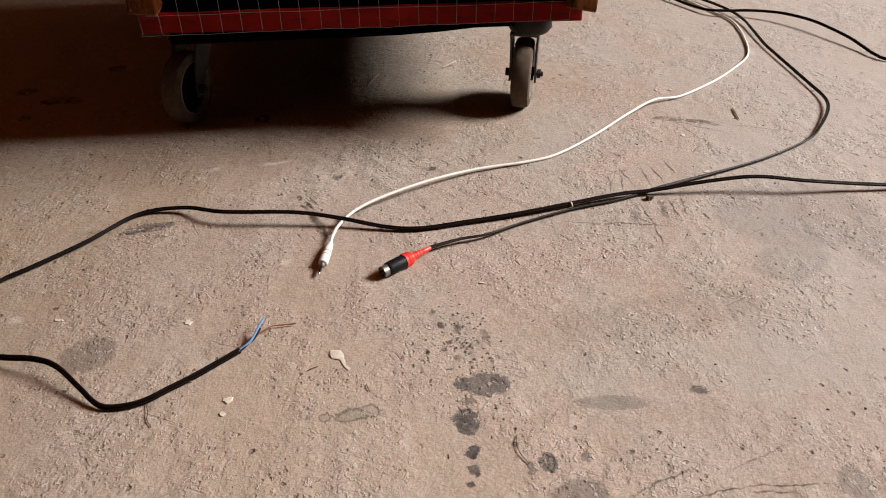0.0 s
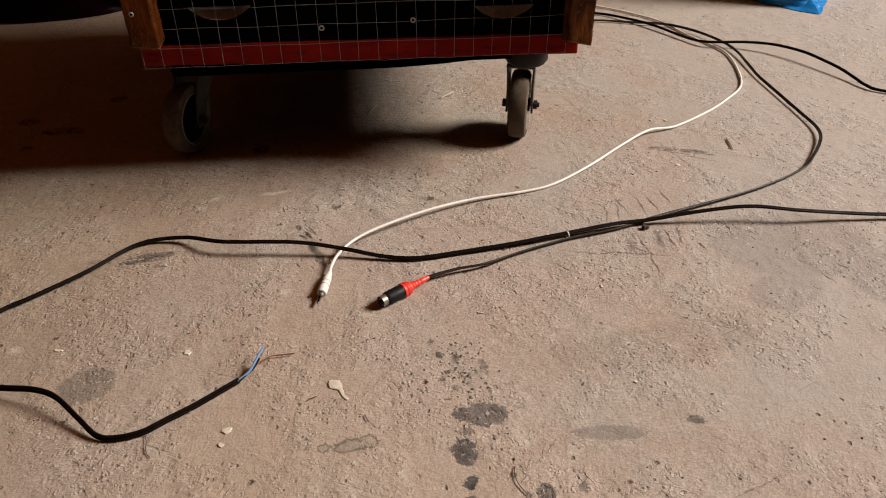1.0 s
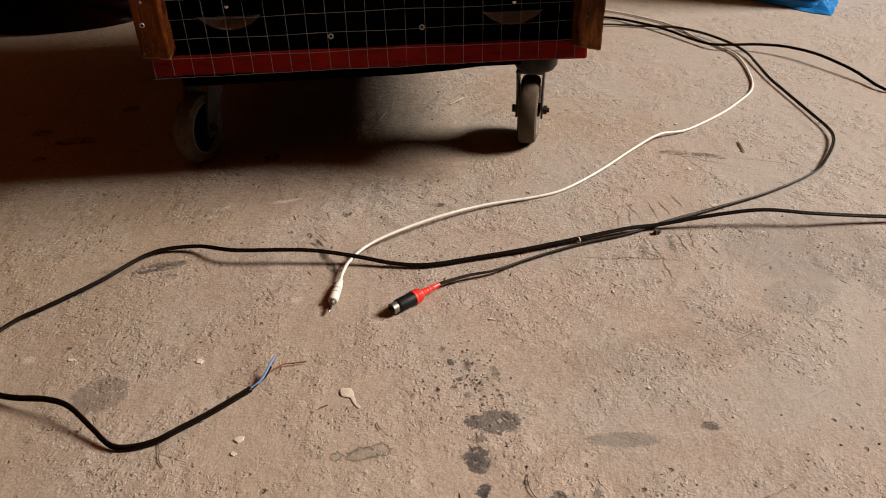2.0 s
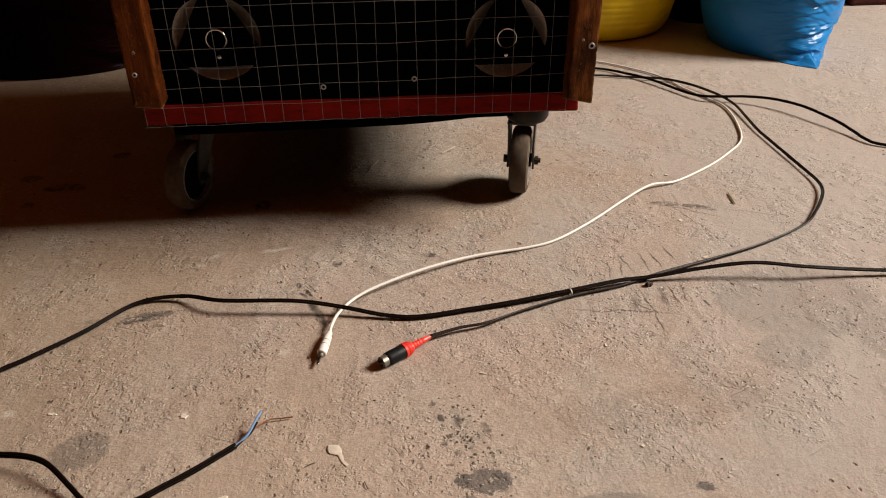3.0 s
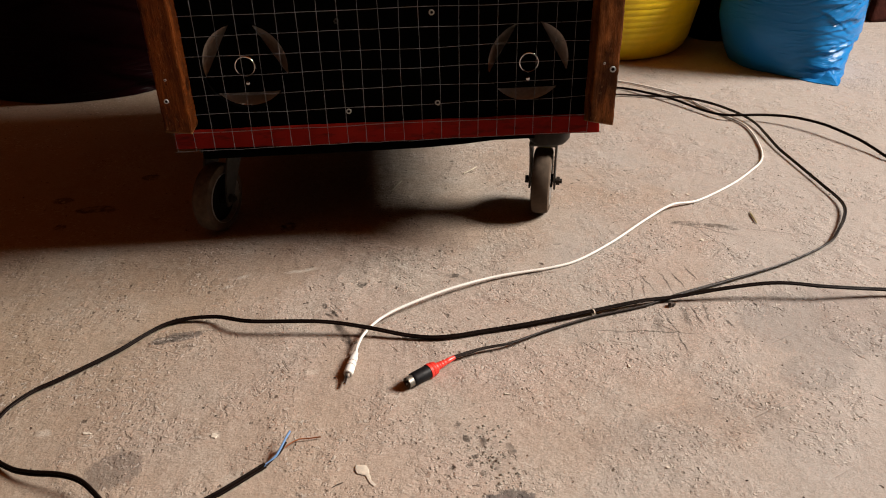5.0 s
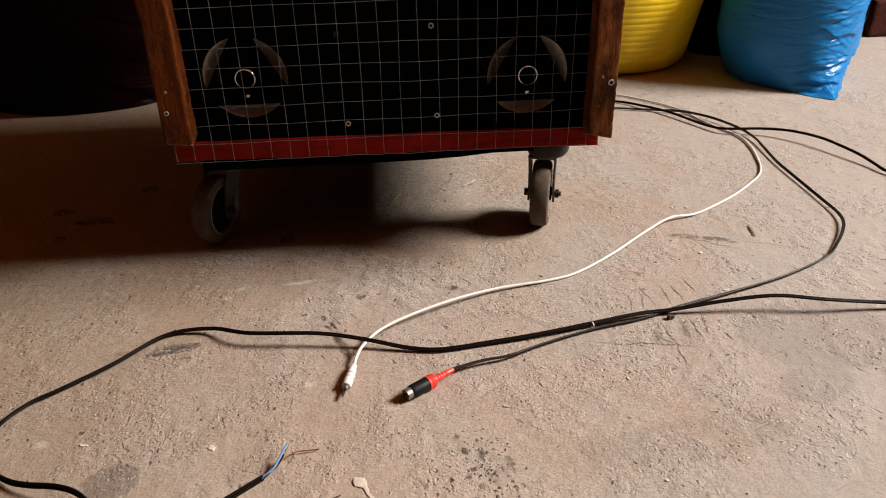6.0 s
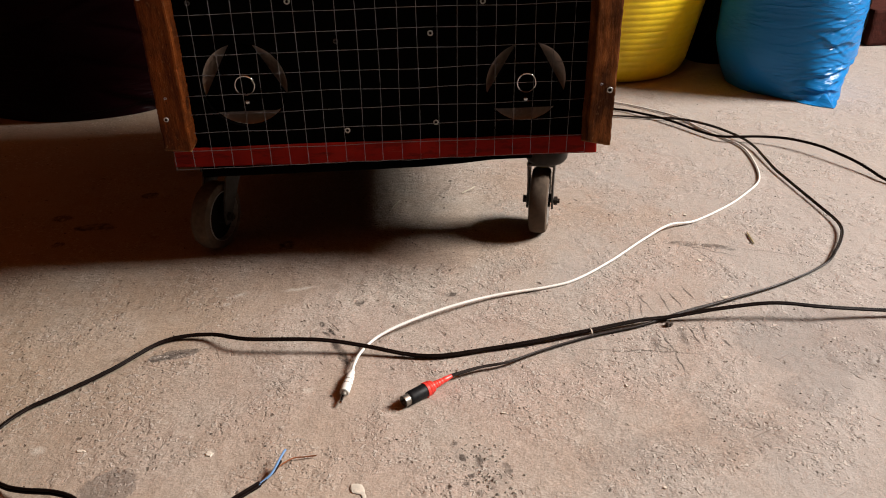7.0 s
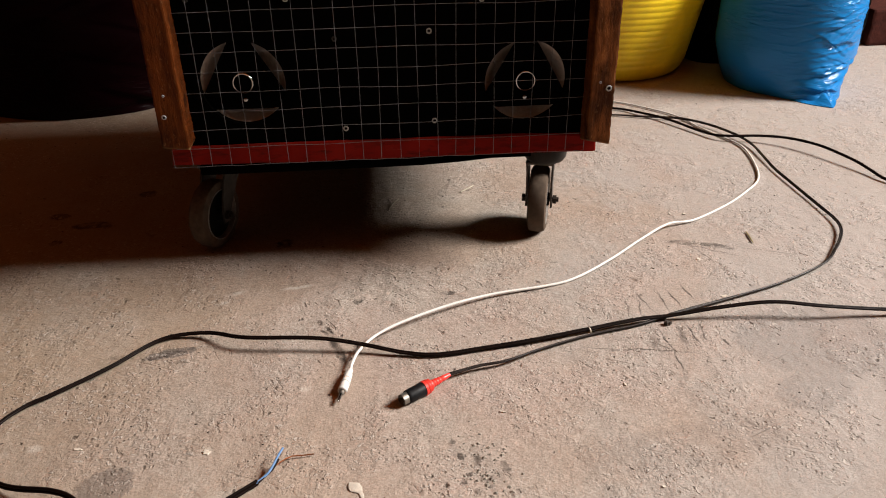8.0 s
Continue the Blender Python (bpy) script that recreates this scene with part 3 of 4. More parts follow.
def baffle():
    """One board, 12 mm thick, with two round holes."""
    bm = bmesh.new()
    xs = [-0.262, -0.172 - 0.07, -0.172 + 0.07, 0.193 - 0.07, 0.193 + 0.07, 0.286]
    n, top = 48, TOP - 0.012

    def quad(x0, x1, z0, z1):
        bm.faces.new([bm.verts.new((x, 0.008, z)) for x, z in ((x0, z0), (x1, z0), (x1, z1), (x0, z1))])

    for i in range(5):
        a, b = xs[i], xs[i + 1]
        if i not in (1, 3):
            quad(a, b, BZ1 - 0.010, top)
            continue
        cx, cz = SPEAKERS[i // 2]
        quad(a, b, cz + 0.07, top)
        quad(a, b, BZ1 - 0.010, cz - 0.07)
        ring, edge = [], []
        for k in range(n):
            c, d = math.cos(2 * math.pi * k / n), math.sin(2 * math.pi * k / n)
            q = 0.07 / max(abs(c), abs(d))
            ring.append(bm.verts.new((cx + HOLE * c, 0.008, cz + HOLE * d)))
            edge.append(bm.verts.new((cx + q * c, 0.008, cz + q * d)))
        for k in range(n):
            j = (k + 1) % n
            bm.faces.new((ring[k], ring[j], edge[j], edge[k]))
    bmesh.ops.remove_doubles(bm, verts=bm.verts, dist=1e-5)
    made = bmesh.ops.extrude_face_region(bm, geom=list(bm.faces))["geom"]
    for v in made:
        if isinstance(v, bmesh.types.BMVert):
            v.co.y += 0.012
    return bm


in_cart("front_panel", baffle(), M_BLACK, "black front panel with round holes")
in_cart("side_panel", box(-0.262, -0.250, 0.021, DEEP - 0.02, BZ1, TOP - 0.012), M_BLACK)
in_cart("side_panel", box(0.274, 0.286, 0.021, DEEP - 0.02, BZ1, TOP - 0.012), M_BLACK)
in_cart("back_panel", box(-0.262, 0.286, DEEP - 0.019, DEEP - 0.007, BZ1, TOP - 0.012), M_BLACK)
in_cart("top_panel", box(-0.285, 0.305, -0.02, DEEP, TOP - 0.011, TOP + 0.008, bevel=0.002), M_POST)


def post(x0, x1, y0, y1, z0, z1, seed):
    """A sawn post with waney, splintered edges."""
    bm = box(x0, x1, y0, y1, z0, z1, bevel=0.0025)
    for z in np.linspace(z0 + 0.004, min(z1 - 0.01, z0 + 0.34), 110):
        bmesh.ops.bisect_plane(bm, geom=list(bm.verts) + list(bm.edges) + list(bm.faces), plane_co=(0, 0, z), plane_no=(0, 0, 1))
    for v in bm.verts:
        q = Vector((seed, v.co.y * 20, v.co.z * 26))
        v.co.x += 0.0010 * noise.noise(q) + 0.0006 * noise.noise(q * 4.1) + 0.0009 * noise.noise(q * 11.0)
        v.co.y += 0.0012 * noise.noise(q * 2.0 + Vector((9, 0, 0)))
        if v.co.z < z0 + 0.01:
            v.co.z += 0.009 * noise.noise(Vector((v.co.x * 110, v.co.y * 90, seed)))
    return bm


in_cart("corner_post", post(-0.277, -0.243, -0.028, 0.0065, 0.203, TOP - 0.012, 3.0), M_POST, "brown-stained rough wooden post")
in_cart("corner_post", post(0.2705, 0.3025, -0.028, 0.0065, 0.185, TOP - 0.012, 17.0), M_POST_RAW, "brown-stained rough wooden post")

# loudspeakers: dished cone, three-cornered black plate for the shade inside it, chrome tweeter ring
for cx, cz in SPEAKERS:
    turn = Matrix.Translation((cx, 0.020, cz)) @ pose(0, 0, 0, 90, 0, 0)   # z axis towards the camera side
    cone = in_cart("speaker", lathe([(0.0565, 0.0), (0.0560, 0.003), (0.0548, 0.0036), (0.0535, 0.0026), (0.0505, -0.0030), (0.0450, -0.0120), (0.0350, -0.0240), (0.020, -0.0360), (0.0, -0.039)], 56, turn),
                   M_CONE, "round speaker with a pale grey cone", True)
    bm = bmesh.new()
    rows = []
    for h in (0.004, 0.0075):
        ring = []
        for k in range(72):
            w = 2 * math.pi * k / 72
            # a triangle with one corner up, corners cut by the rim
            r = min(0.0545, 0.0378 / max(0.25, max(math.cos(w - radians(30)), math.cos(w - radians(150)), 1.08 * math.cos(w - radians(270)))))
            ring.append(bm.verts.new(turn @ Vector((r * math.cos(w), r * math.sin(w), h - (0.0025 if h > 0.005 and r > 0.050 else 0.0)))))
        rows.append(ring)
    for k in range(72):
        j = (k + 1) % 72
        bm.faces.new((rows[0][k], rows[0][j], rows[1][j], rows[1][k]))
    bm.faces.new(rows[1])
    bm.faces.new(rows[0][::-1])
    in_cart("shade_plate", bm, M_SPEAKER_BLACK, "black three-cornered plate for the shade inside the cone", False, cone)
    in_cart("tweeter_ring", lathe([(0.0138, 0.0076), (0.0140, 0.0098), (0.0136, 0.0112), (0.0127, 0.0120), (0.0116, 0.0118), (0.0108, 0.0106), (0.0105, 0.0085)], 48, turn), M_CHROME, "chrome tweeter ring", True, cone)
    in_cart("dome", lathe([(0.0105, 0.0085), (0.0085, 0.0105), (0.005, 0.0118), (0.0, 0.0122)], 32, turn), M_SPEAKER_BLACK, "glossy black dome", True, cone)
    in_cart("badge", lathe([(0.0026, 0.0076), (0.0026, 0.0088), (0.0016, 0.0094), (0.0, 0.0094)], 16, turn @ Matrix.Translation((0, -0.0225, 0))), M_CHROME, "small chrome badge", True, cone)

# wire mesh: each wire on its own, a little bent
STEP = 0.025
for c in range(23):
    x = -0.275 + STEP * c
    line = [Vector((x + 0.0014 * noise.noise(Vector((c * 3.1, z * 9, 0))), 0.0012 * noise.noise(Vector((c * 1.7, z * 7, 5))), z))
            for z in np.linspace(0.1655, TOP - 0.02, 26)]
    in_cart("wire", tube(line, 0.00033, 6), M_WIRE)
for r in range(22):
    z = 0.1655 + STEP * r
    reach = BX1 - 0.018 if r == 0 else 0.276
    line = [Vector((x, -0.0013 + 0.0010 * noise.noise(Vector((x * 9, r * 2.3, 5))), z + 0.0018 * noise.noise(Vector((x * 11, r * 2.3, 1))) + (0.0012 * noise.noise(Vector((x * 40, 0, 0))) if r == 0 else 0)))
            for x in np.linspace(-0.277, reach, 40)]
    in_cart("wire", tube(line, 0.00033, 6), M_WIRE)


def screw(name, x, y, z, r, mat, label):
    m = Matrix.Translation((x, y, z)) @ pose(0, 0, 0, 90, 0, 0)
    ob = in_cart(name, lathe([(r, 0.0), (r, 0.0006), (r * 0.92, 0.0010), (r * 0.66, 0.0010), (r * 0.60, 0.0003), (0, 0.0003)], 20, m), mat, label, True)
    in_cart("head", lathe([(r * 0.56, 0.0004), (r * 0.50, 0.0007), (0, 0.0008)], 16, m), M_DARKSTEEL, "dark sunk screw head", True, ob)
    cross = bmesh.new()
    add_box(cross, x - r * 0.42, x + r * 0.42, y - 0.0012, y - 0.0006, z - r * 0.12, z + r * 0.12)
    add_box(cross, x - r * 0.12, x + r * 0.12, y - 0.0013, y - 0.0005, z - r * 0.42, z + r * 0.42)
    in_cart("slot", cross, M_BLACK, "", False, ob)


for x, z in [(-0.046, 0.2075), (0.072, 0.2135), (0.067, 0.3315), (0.1335, 0.3685), (-0.107, 0.3755)]:
    screw("screw", x, 0.0075, z, 0.0036, M_SCREW, "bright screw with washer")
for x, z in [(-0.052, 0.3255), (-0.226, 0.377)]:
    screw("screw", x, 0.0075, z, 0.0032, M_DARKSTEEL, "dull screw")
for x, z, r in [(0.294, 0.260, 0.0040), (0.2825, 0.268, 0.0016), (-0.267, 0.245, 0.0030), (-0.263, 0.272, 0.0016), (-0.272, 0.392, 0.0034)]:
    screw("screw", x, -0.0295, z, r, M_SCREW, "screw in the post")


def caster(x, y, yaw, hx=0.006, hy=-0.008):
    """A swivel caster with a 100 mm wheel; y is the wheel's own place."""
    s = Matrix.Translation((x, y, 0)) @ pose(0, 0, 0, 0, 0, -yaw)      # local: wheel rolls along y, axle along x
    head = Matrix.Translation((hx, hy, 0))
    bm = lathe([(0.0, 0.1615), (0.034, 0.1615), (0.034, 0.1545), (0.028, 0.1540), (0.030, 0.150), (0.0315, 0.138), (0.0315, 0.129), (0.028, 0.1235), (0.022, 0.121), (0.0, 0.121)], 40, s @ head)
    root = in_cart("caster", bm, M_SWIVEL, "swivel caster with a grey rubber wheel", True)
    bm = bmesh.new()
    for side in (-1, 1):
        # a pressed cheek that sweeps back from the bearing to the axle
        rows = []
        for u in np.linspace(0, 1, 9):
            z = 0.119 + (0.040 - 0.119) * u
            mid = (hy + 0.018) * (1 - u) ** 1.3
            half = 0.020 * (1 - u) ** 0.9 + 0.0065
            wide = 0.0178 - 0.001 * math.sin(u * 3)
            rows.append([bm.verts.new(s @ Vector((side * (wide + o), mid + h, z))) for o, h in ((0, -half), (0.003, -half), (0.003, half), (0, half))])
        for a, b in zip(rows, rows[1:]):
            for k in range(4):
                bm.faces.new((a[k], a[(k + 1) % 4], b[(k + 1) % 4], b[k]))
        bm.faces.new(rows[0])
        bm.faces.new(rows[-1][::-1])
    crown = bmesh.new()
    add_box(crown, -0.0208, 0.0208, hy - 0.016, hy + 0.030, 0.1165, 0.1205, bevel=0.0015)
    crown.transform(s)
    tmp = bpy.data.meshes.new("crown")
    crown.to_mesh(tmp)
    crown.free()
    bm.from_mesh(tmp)
    in_cart("fork", bm, M_FORK, "pressed grimy steel fork", True, root)
    axle = s @ Matrix.Translation((0, 0, 0.052)) @ pose(0, 0, 0, 0, 90, 0)
    R = 0.0515
    in_cart("tyre", lathe([(0.0385, -0.0130), (R - 0.007, -0.0140), (R - 0.002, -0.0118), (R, -0.007), (R, 0.007), (R - 0.002, 0.0118), (R - 0.007, 0.0140), (0.0385, 0.0130)], 56, axle), M_TYRE, "worn grey rubber tyre", True, root)
    rim = lathe([(0.0385, -0.0134), (0.0370, -0.0140), (0.0358, -0.010), (0.0358, 0.010), (0.0370, 0.0140), (0.0385, 0.0134)], 56, axle)
    in_cart("rim", rim, M_RIM, "pale rim", True, root)
    in_cart("hub", lathe([(0.0, -0.0160), (0.010, -0.0160), (0.011, -0.008), (0.0360, -0.006), (0.0360, 0.006), (0.011, 0.008), (0.010, 0.0160), (0.0, 0.0160)], 40, axle), M_HUB, "", True, root)
    bolt = lathe([(0.0, -0.026), (0.0065, -0.026), (0.0065, -0.0212), (0.004, -0.0212), (0.004, 0.0212), (0.0072, 0.0212), (0.0072, 0.0265), (0.004, 0.0265), (0.004, 0.030), (0.0, 0.030)], 6, axle)
    in_cart("axle_bolt", bolt, M_DARKSTEEL, "rusty axle bolt", False, root)


caster(0.2365, 0.088, 16)
caster(-0.257, 0.092, 21, 0.004, 0.024)
caster(0.230, 0.52, 70)
caster(-0.235, 0.51, -10)
bm = box(-0.245, 0.205, 0.007, 0.044, 0.1490, 0.1625, bevel=0.003, cuts=8)
for v in bm.verts:
    v.co.z += 0.012 * max(0.0, (v.co.x - 0.02) / 0.18) ** 2 * (1 if v.co.z < 0.156 else 0)   # its end is worn round
in_cart("batten", bm, M_BLACK, "dark batten under the base")
# Black sheet added below the red base to deepen the shade there.
in_cart("shade_board", box(BX0 + 0.012, BX1 - 0.012, 0.060, DEEP - 0.012, 0.1545, 0.1620, bevel=0.001), M_BLACK, "added black sheet that deepens the shade under the base")


# ---- cables on the floor ----
def cable(name, at, label, group=""):
    return thing(name, at, label, "cable", group)


def cord(root, name, points, mat, r, twin=0.0, label="", twist=0.5, per=8):
    line = glide(points, per)
    bm = bmesh.new()
    if twin:
        add_tube(bm, line, r, 10, twin, twist)
        add_tube(bm, line, r, 10, -twin, twist)
    else:
        add_tube(bm, line, r, 12)
    return in_thing(root, name, bm, mat, label, True)


def in_thing(root, name, bm, mat, label="", smooth=True, under=None):
    ob = new(name, mesh_of(name, bm, mat, smooth))
    ob.parent = under or root
    ob.matrix_parent_inverse = Matrix.Translation(root.location).inverted()
    if label:
        ob["label"] = label
    return ob


# black twin flex: bared end, loop, then across the floor
flex = cable("power_cable", (-0.135, -0.413, 0.0), "black twin flex with a bared end looped on concrete")
FLEX_A = [
    (-0.135, -0.413, 0.005), (-0.171, -0.440, 0.004), (-0.195, -0.456, 0.004), (-0.217, -0.470, 0.004), (-0.241, -0.474, 0.004), (-0.257, -0.469, 0.005),
    (-0.276, -0.451, 0.010), (-0.301, -0.428, 0.016), (-0.325, -0.416, 0.016), (-0.361, -0.404, 0.010), (-0.385, -0.392, 0.006), (-0.410, -0.372, 0.004),
    (-0.428, -0.342, 0.004), (-0.424, -0.304, 0.004), (-0.406, -0.275, 0.004), (-0.382, -0.256, 0.004), (-0.333, -0.213, 0.004), (-0.285, -0.162, 0.004),
]
FLEX_B = [
    (-0.230, -0.159, 0.008), (-0.176, -0.187, 0.017), (-0.093, -0.198, 0.018), (-0.039, -0.207, 0.012), (0.015, -0.221, 0.005), (0.056, -0.227, 0.004),
    (0.111, -0.220, 0.004), (0.175, -0.211, 0.005), (0.246, -0.197, 0.006), (0.312, -0.184, 0.007), (0.357, -0.180, 0.007), (0.422, -0.181, 0.016),
    (0.486, -0.185, 0.022), (0.549, -0.195, 0.018), (0.629, -0.199, 0.010), (0.75, -0.212, 0.005), (0.95, -0.26, 0.004), (1.25, -0.30, 0.004),
]
def lie(run):
    """The flat flex stands on edge round the loop and lies flat further on."""
    return 1.25 if run < 0.30 else 1.25 * max(0.0, 1 - (run - 0.30) / 0.15)


cord(flex, "sheath", FLEX_A + FLEX_B, M_CORD, 0.0016, 0.0016, "black rubber sheath", lie)
in_thing(flex, "blue_core", tube(glide([(-0.136, -0.414, 0.005), (-0.130, -0.4085, 0.006), (-0.124, -0.402, 0.008), (-0.117, -0.386, 0.012), (-0.113, -0.378, 0.014)], 6), 0.0012, 8), M_BLUE, "blue insulated wire")
in_thing(flex, "black_core", tube(glide([(-0.134, -0.414, 0.005), (-0.127, -0.4055, 0.006), (-0.1215, -0.399, 0.007), (-0.1165, -0.389, 0.010)], 6), 0.0011, 8), M_LEAD, "dark insulated wire")
in_thing(flex, "copper_core", tube(glide([(-0.134, -0.412, 0.004), (-0.120, -0.393, 0.005), (-0.107, -0.381, 0.004), (-0.096, -0.379, 0.003), (-0.083, -0.378, 0.003)], 6), 0.0007, 8), M_COPPER, "bare copper wire")
in_thing(flex, "tie", lathe([(0.0042, -0.0007), (0.0046, -0.0007), (0.0046, 0.0007), (0.0042, 0.0007), (0.0042, -0.0007)], 16, along((0.246, -0.200, 0.005), (0.312, -0.186, 0.005))), M_CHIP, "small pale tie")

# brown-grey twin lead with the round plug
lead = cable("audio_cable", (0.065, -0.271, 0.0), "dark twin audio lead with a black and red round plug")
LEAD = [
    (0.064, -0.270, 0.007), (0.099, -0.258, 0.007), (0.134, -0.250, 0.006), (0.179, -0.229, 0.004), (0.244, -0.206, 0.003), (0.311, -0.190, 0.003),
    (0.368, -0.170, 0.004), (0.456, -0.142, 0.004), (0.540, -0.112, 0.004), (0.618, -0.072, 0.005), (0.655, -0.036, 0.006), (0.682, -0.002, 0.007),
    (0.698, 0.026, 0.007), (0.706, 0.058, 0.006), (0.707, 0.111, 0.005), (0.706, 0.207, 0.005), (0.706, 0.260, 0.005), (0.711, 0.319, 0.006), (0.715, 0.374, 0.007),
    (0.706, 0.425, 0.008), (0.678, 0.490, 0.007), (0.638, 0.536, 0.006), (0.597, 0.551, 0.006), (0.557, 0.567, 0.004), (0.501, 0.584, 0.004), (0.40, 0.60, 0.004), (0.25, 0.60, 0.004), (0.12, 0.56, 0.004),
]
cord(lead, "sheath", LEAD, M_LEAD, 0.00140, 0.00120, "brown-grey twin sheath", 0.9)
A, B = Vector((0.0070, -0.3115, 0.0080)), Vector((0.063, -0.2715, 0.0068))
plug = along(A, B) @ Matrix.Diagonal((0.95, 0.95, 1.0, 1.0))
far = (B - A).length
in_thing(lead, "plug_body", lathe([(0.0, 0.0085), (0.0074, 0.0085), (0.0080, 0.0092), (0.0084, 0.012), (0.0085, 0.035), (0.0080, 0.036), (0.0, 0.036)], 32, plug), M_PLUG, "black plastic plug body")
in_thing(lead, "boot", lathe([(0.0080, 0.0310), (0.0092, 0.0314), (0.0094, 0.0345), (0.0082, 0.0352), (0.0088, 0.0360), (0.0088, 0.0384), (0.0076, 0.0392), (0.0080, 0.0400), (0.0078, 0.0418), (0.0050, 0.0440), (0.0044, 0.0452),
                              (0.0048, 0.0462), (0.0048, 0.0478), (0.0039, 0.0488), (0.0045, 0.0500), (0.0044, 0.0518), (0.0035, 0.0530), (0.0041, 0.0544), (0.0039, 0.0562), (0.0030, 0.0576), (0.0036, 0.0592), (0.0034, 0.0625), (0.0024, far + 0.002), (0.0, far + 0.002)], 28, plug), M_REDPLUG, "red ribbed boot")
in_thing(lead, "shell", lathe([(0.0062, 0.009), (0.0069, 0.009), (0.0069, 0.0015), (0.0062, 0.0015), (0.0062, 0.009)], 32, plug), M_STEEL, "dull metal shell")
for k in range(5):
    w = radians(-60 + 75 * k)
    pin = plug @ Matrix.Translation((0.0042 * math.cos(w), 0.0042 * math.sin(w), 0.002))
    in_thing(lead, "pin", lathe([(0.0, 0.0), (0.0008, 0.0), (0.0011, 0.001), (0.0011, 0.010), (0.0, 0.010)], 8, pin), M_SCREW)
key = bmesh.new()
add_box(key, -0.0018, 0.0018, 0.0062, 0.0074, 0.0012, 0.0090)
key.transform(plug)
in_thing(lead, "key", key, M_STEEL, "", False)

# white cord with a small plug
white = cable("white_cable", (-0.049, -0.248, 0.0), "white audio cable with a small white plug")
WHITE = [
    (-0.049, -0.250, 0.0065), (-0.047, -0.238, 0.008), (-0.039, -0.216, 0.009), (-0.018, -0.188, 0.010), (0.018, -0.163, 0.011), (0.078, -0.131, 0.010),
    (0.142, -0.104, 0.006), (0.215, -0.087, 0.003), (0.259, -0.071, 0.003), (0.318, -0.032, 0.006), (0.385, 0.024, 0.008), (0.439, 0.065, 0.008),
    (0.488, 0.083, 0.003), (0.564, 0.132, 0.003), (0.619, 0.180, 0.003), (0.651, 0.213, 0.003), (0.669, 0.246, 0.003), (0.682, 0.288, 0.003), (0.693, 0.340, 0.003), (0.695, 0.388, 0.003),
    (0.678, 0.435, 0.0025), (0.656, 0.490, 0.0025), (0.635, 0.558, 0.003), (0.592, 0.617, 0.003), (0.523, 0.678, 0.003), (0.42, 0.72, 0.004), (0.25, 0.70, 0.004), (0.10, 0.60, 0.004),
]
cord(white, "cord", WHITE, M_WHITE, 0.0019, 0.0, "white vinyl cord")
A, B = Vector((-0.0615, -0.304, 0.0055)), Vector((-0.049, -0.249, 0.0065))
plug = along(A, B)
in_thing(white, "plug_body", lathe([(0.0, 0.0200), (0.0042, 0.0180), (0.0053, 0.0187), (0.0055, 0.0210), (0.0055, 0.0300), (0.0047, 0.0304), (0.0047, 0.0318), (0.0054, 0.0322), (0.0053, 0.0372), (0.0043, 0.0376), (0.0043, 0.0390),
                                    (0.0050, 0.0394), (0.0045, 0.0480), (0.0036, 0.0500), (0.0034, 0.0550), (0.0022, 0.0565), (0.0, 0.058)], 28, plug), M_WHITE, "white plastic plug body")
in_thing(white, "sleeve", lathe([(0.0, 0.0130), (0.0022, 0.0130), (0.0030, 0.0140), (0.0030, 0.0210), (0.0, 0.0210)], 24, plug), M_STEEL, "metal sleeve")
in_thing(white, "tip", lathe([(0.0, 0.0), (0.0010, 0.0005), (0.0017, 0.002), (0.0013, 0.0045), (0.0018, 0.006), (0.0018, 0.0135), (0.0, 0.0135)], 16, plug), M_CHROME, "metal tip")

# a second black lead that leaves to the right
spare = cable("black_cable", (0.88, 0.20, 0.0), "thin black cable trailing over the concrete")
SPARE = [
    (1.25, 0.02, 0.004), (1.02, 0.10, 0.004), (0.896, 0.172, 0.004), (0.873, 0.196, 0.006), (0.866, 0.226, 0.009), (0.857, 0.256, 0.013), (0.843, 0.289, 0.016), (0.822, 0.332, 0.018),
    (0.787, 0.374, 0.017), (0.744, 0.400, 0.014), (0.693, 0.411, 0.012), (0.665, 0.427, 0.009), (0.642, 0.462, 0.007), (0.602, 0.532, 0.008), (0.562, 0.584, 0.006), (0.513, 0.627, 0.004), (0.40, 0.66, 0.004), (0.22, 0.64, 0.004),
]
cord(spare, "sheath", SPARE, M_CORD, 0.0026, 0.0, "black rubber sheath")


# ---- yellow tub ----
tub = thing("tub", (0.595, 1.01, 0.0), "yellow flexible rubber tub with ribbed sides", "tub")
prof = [(0.0, 0.004), (0.150, 0.004), (0.172, 0.0), (0.188, 0.004), (0.197, 0.014), (0.203, 0.028)]
for k in range(1, 180):
    z = 0.028 + k * 0.0019
    prof.append((0.203 + 0.20 * (z - 0.028) + 0.0015 * abs(math.sin(z * math.pi / 0.0145)) ** 0.6, z))
r_top, z_top = prof[-1]
prof += [(r_top - 0.006, z_top), (0.192, 0.03), (0.0, 0.012)]
rim = [(r_top - 0.008, z_top + 0.0005), (r_top + 0.008, z_top + 0.0005), (r_top + 0.010, z_top + 0.006), (r_top + 0.006, z_top + 0.012), (r_top - 0.004, z_top + 0.012), (r_top - 0.008, z_top + 0.006), (r_top - 0.008, z_top + 0.0005)]
in_thing(tub, "shell", lathe(prof, 96, Matrix.Translation(tub.location)), M_YELLOW)
in_thing(tub, "rim", lathe(rim, 96, Matrix.Translation(tub.location)), M_YELLOW, "thick rolled rim")


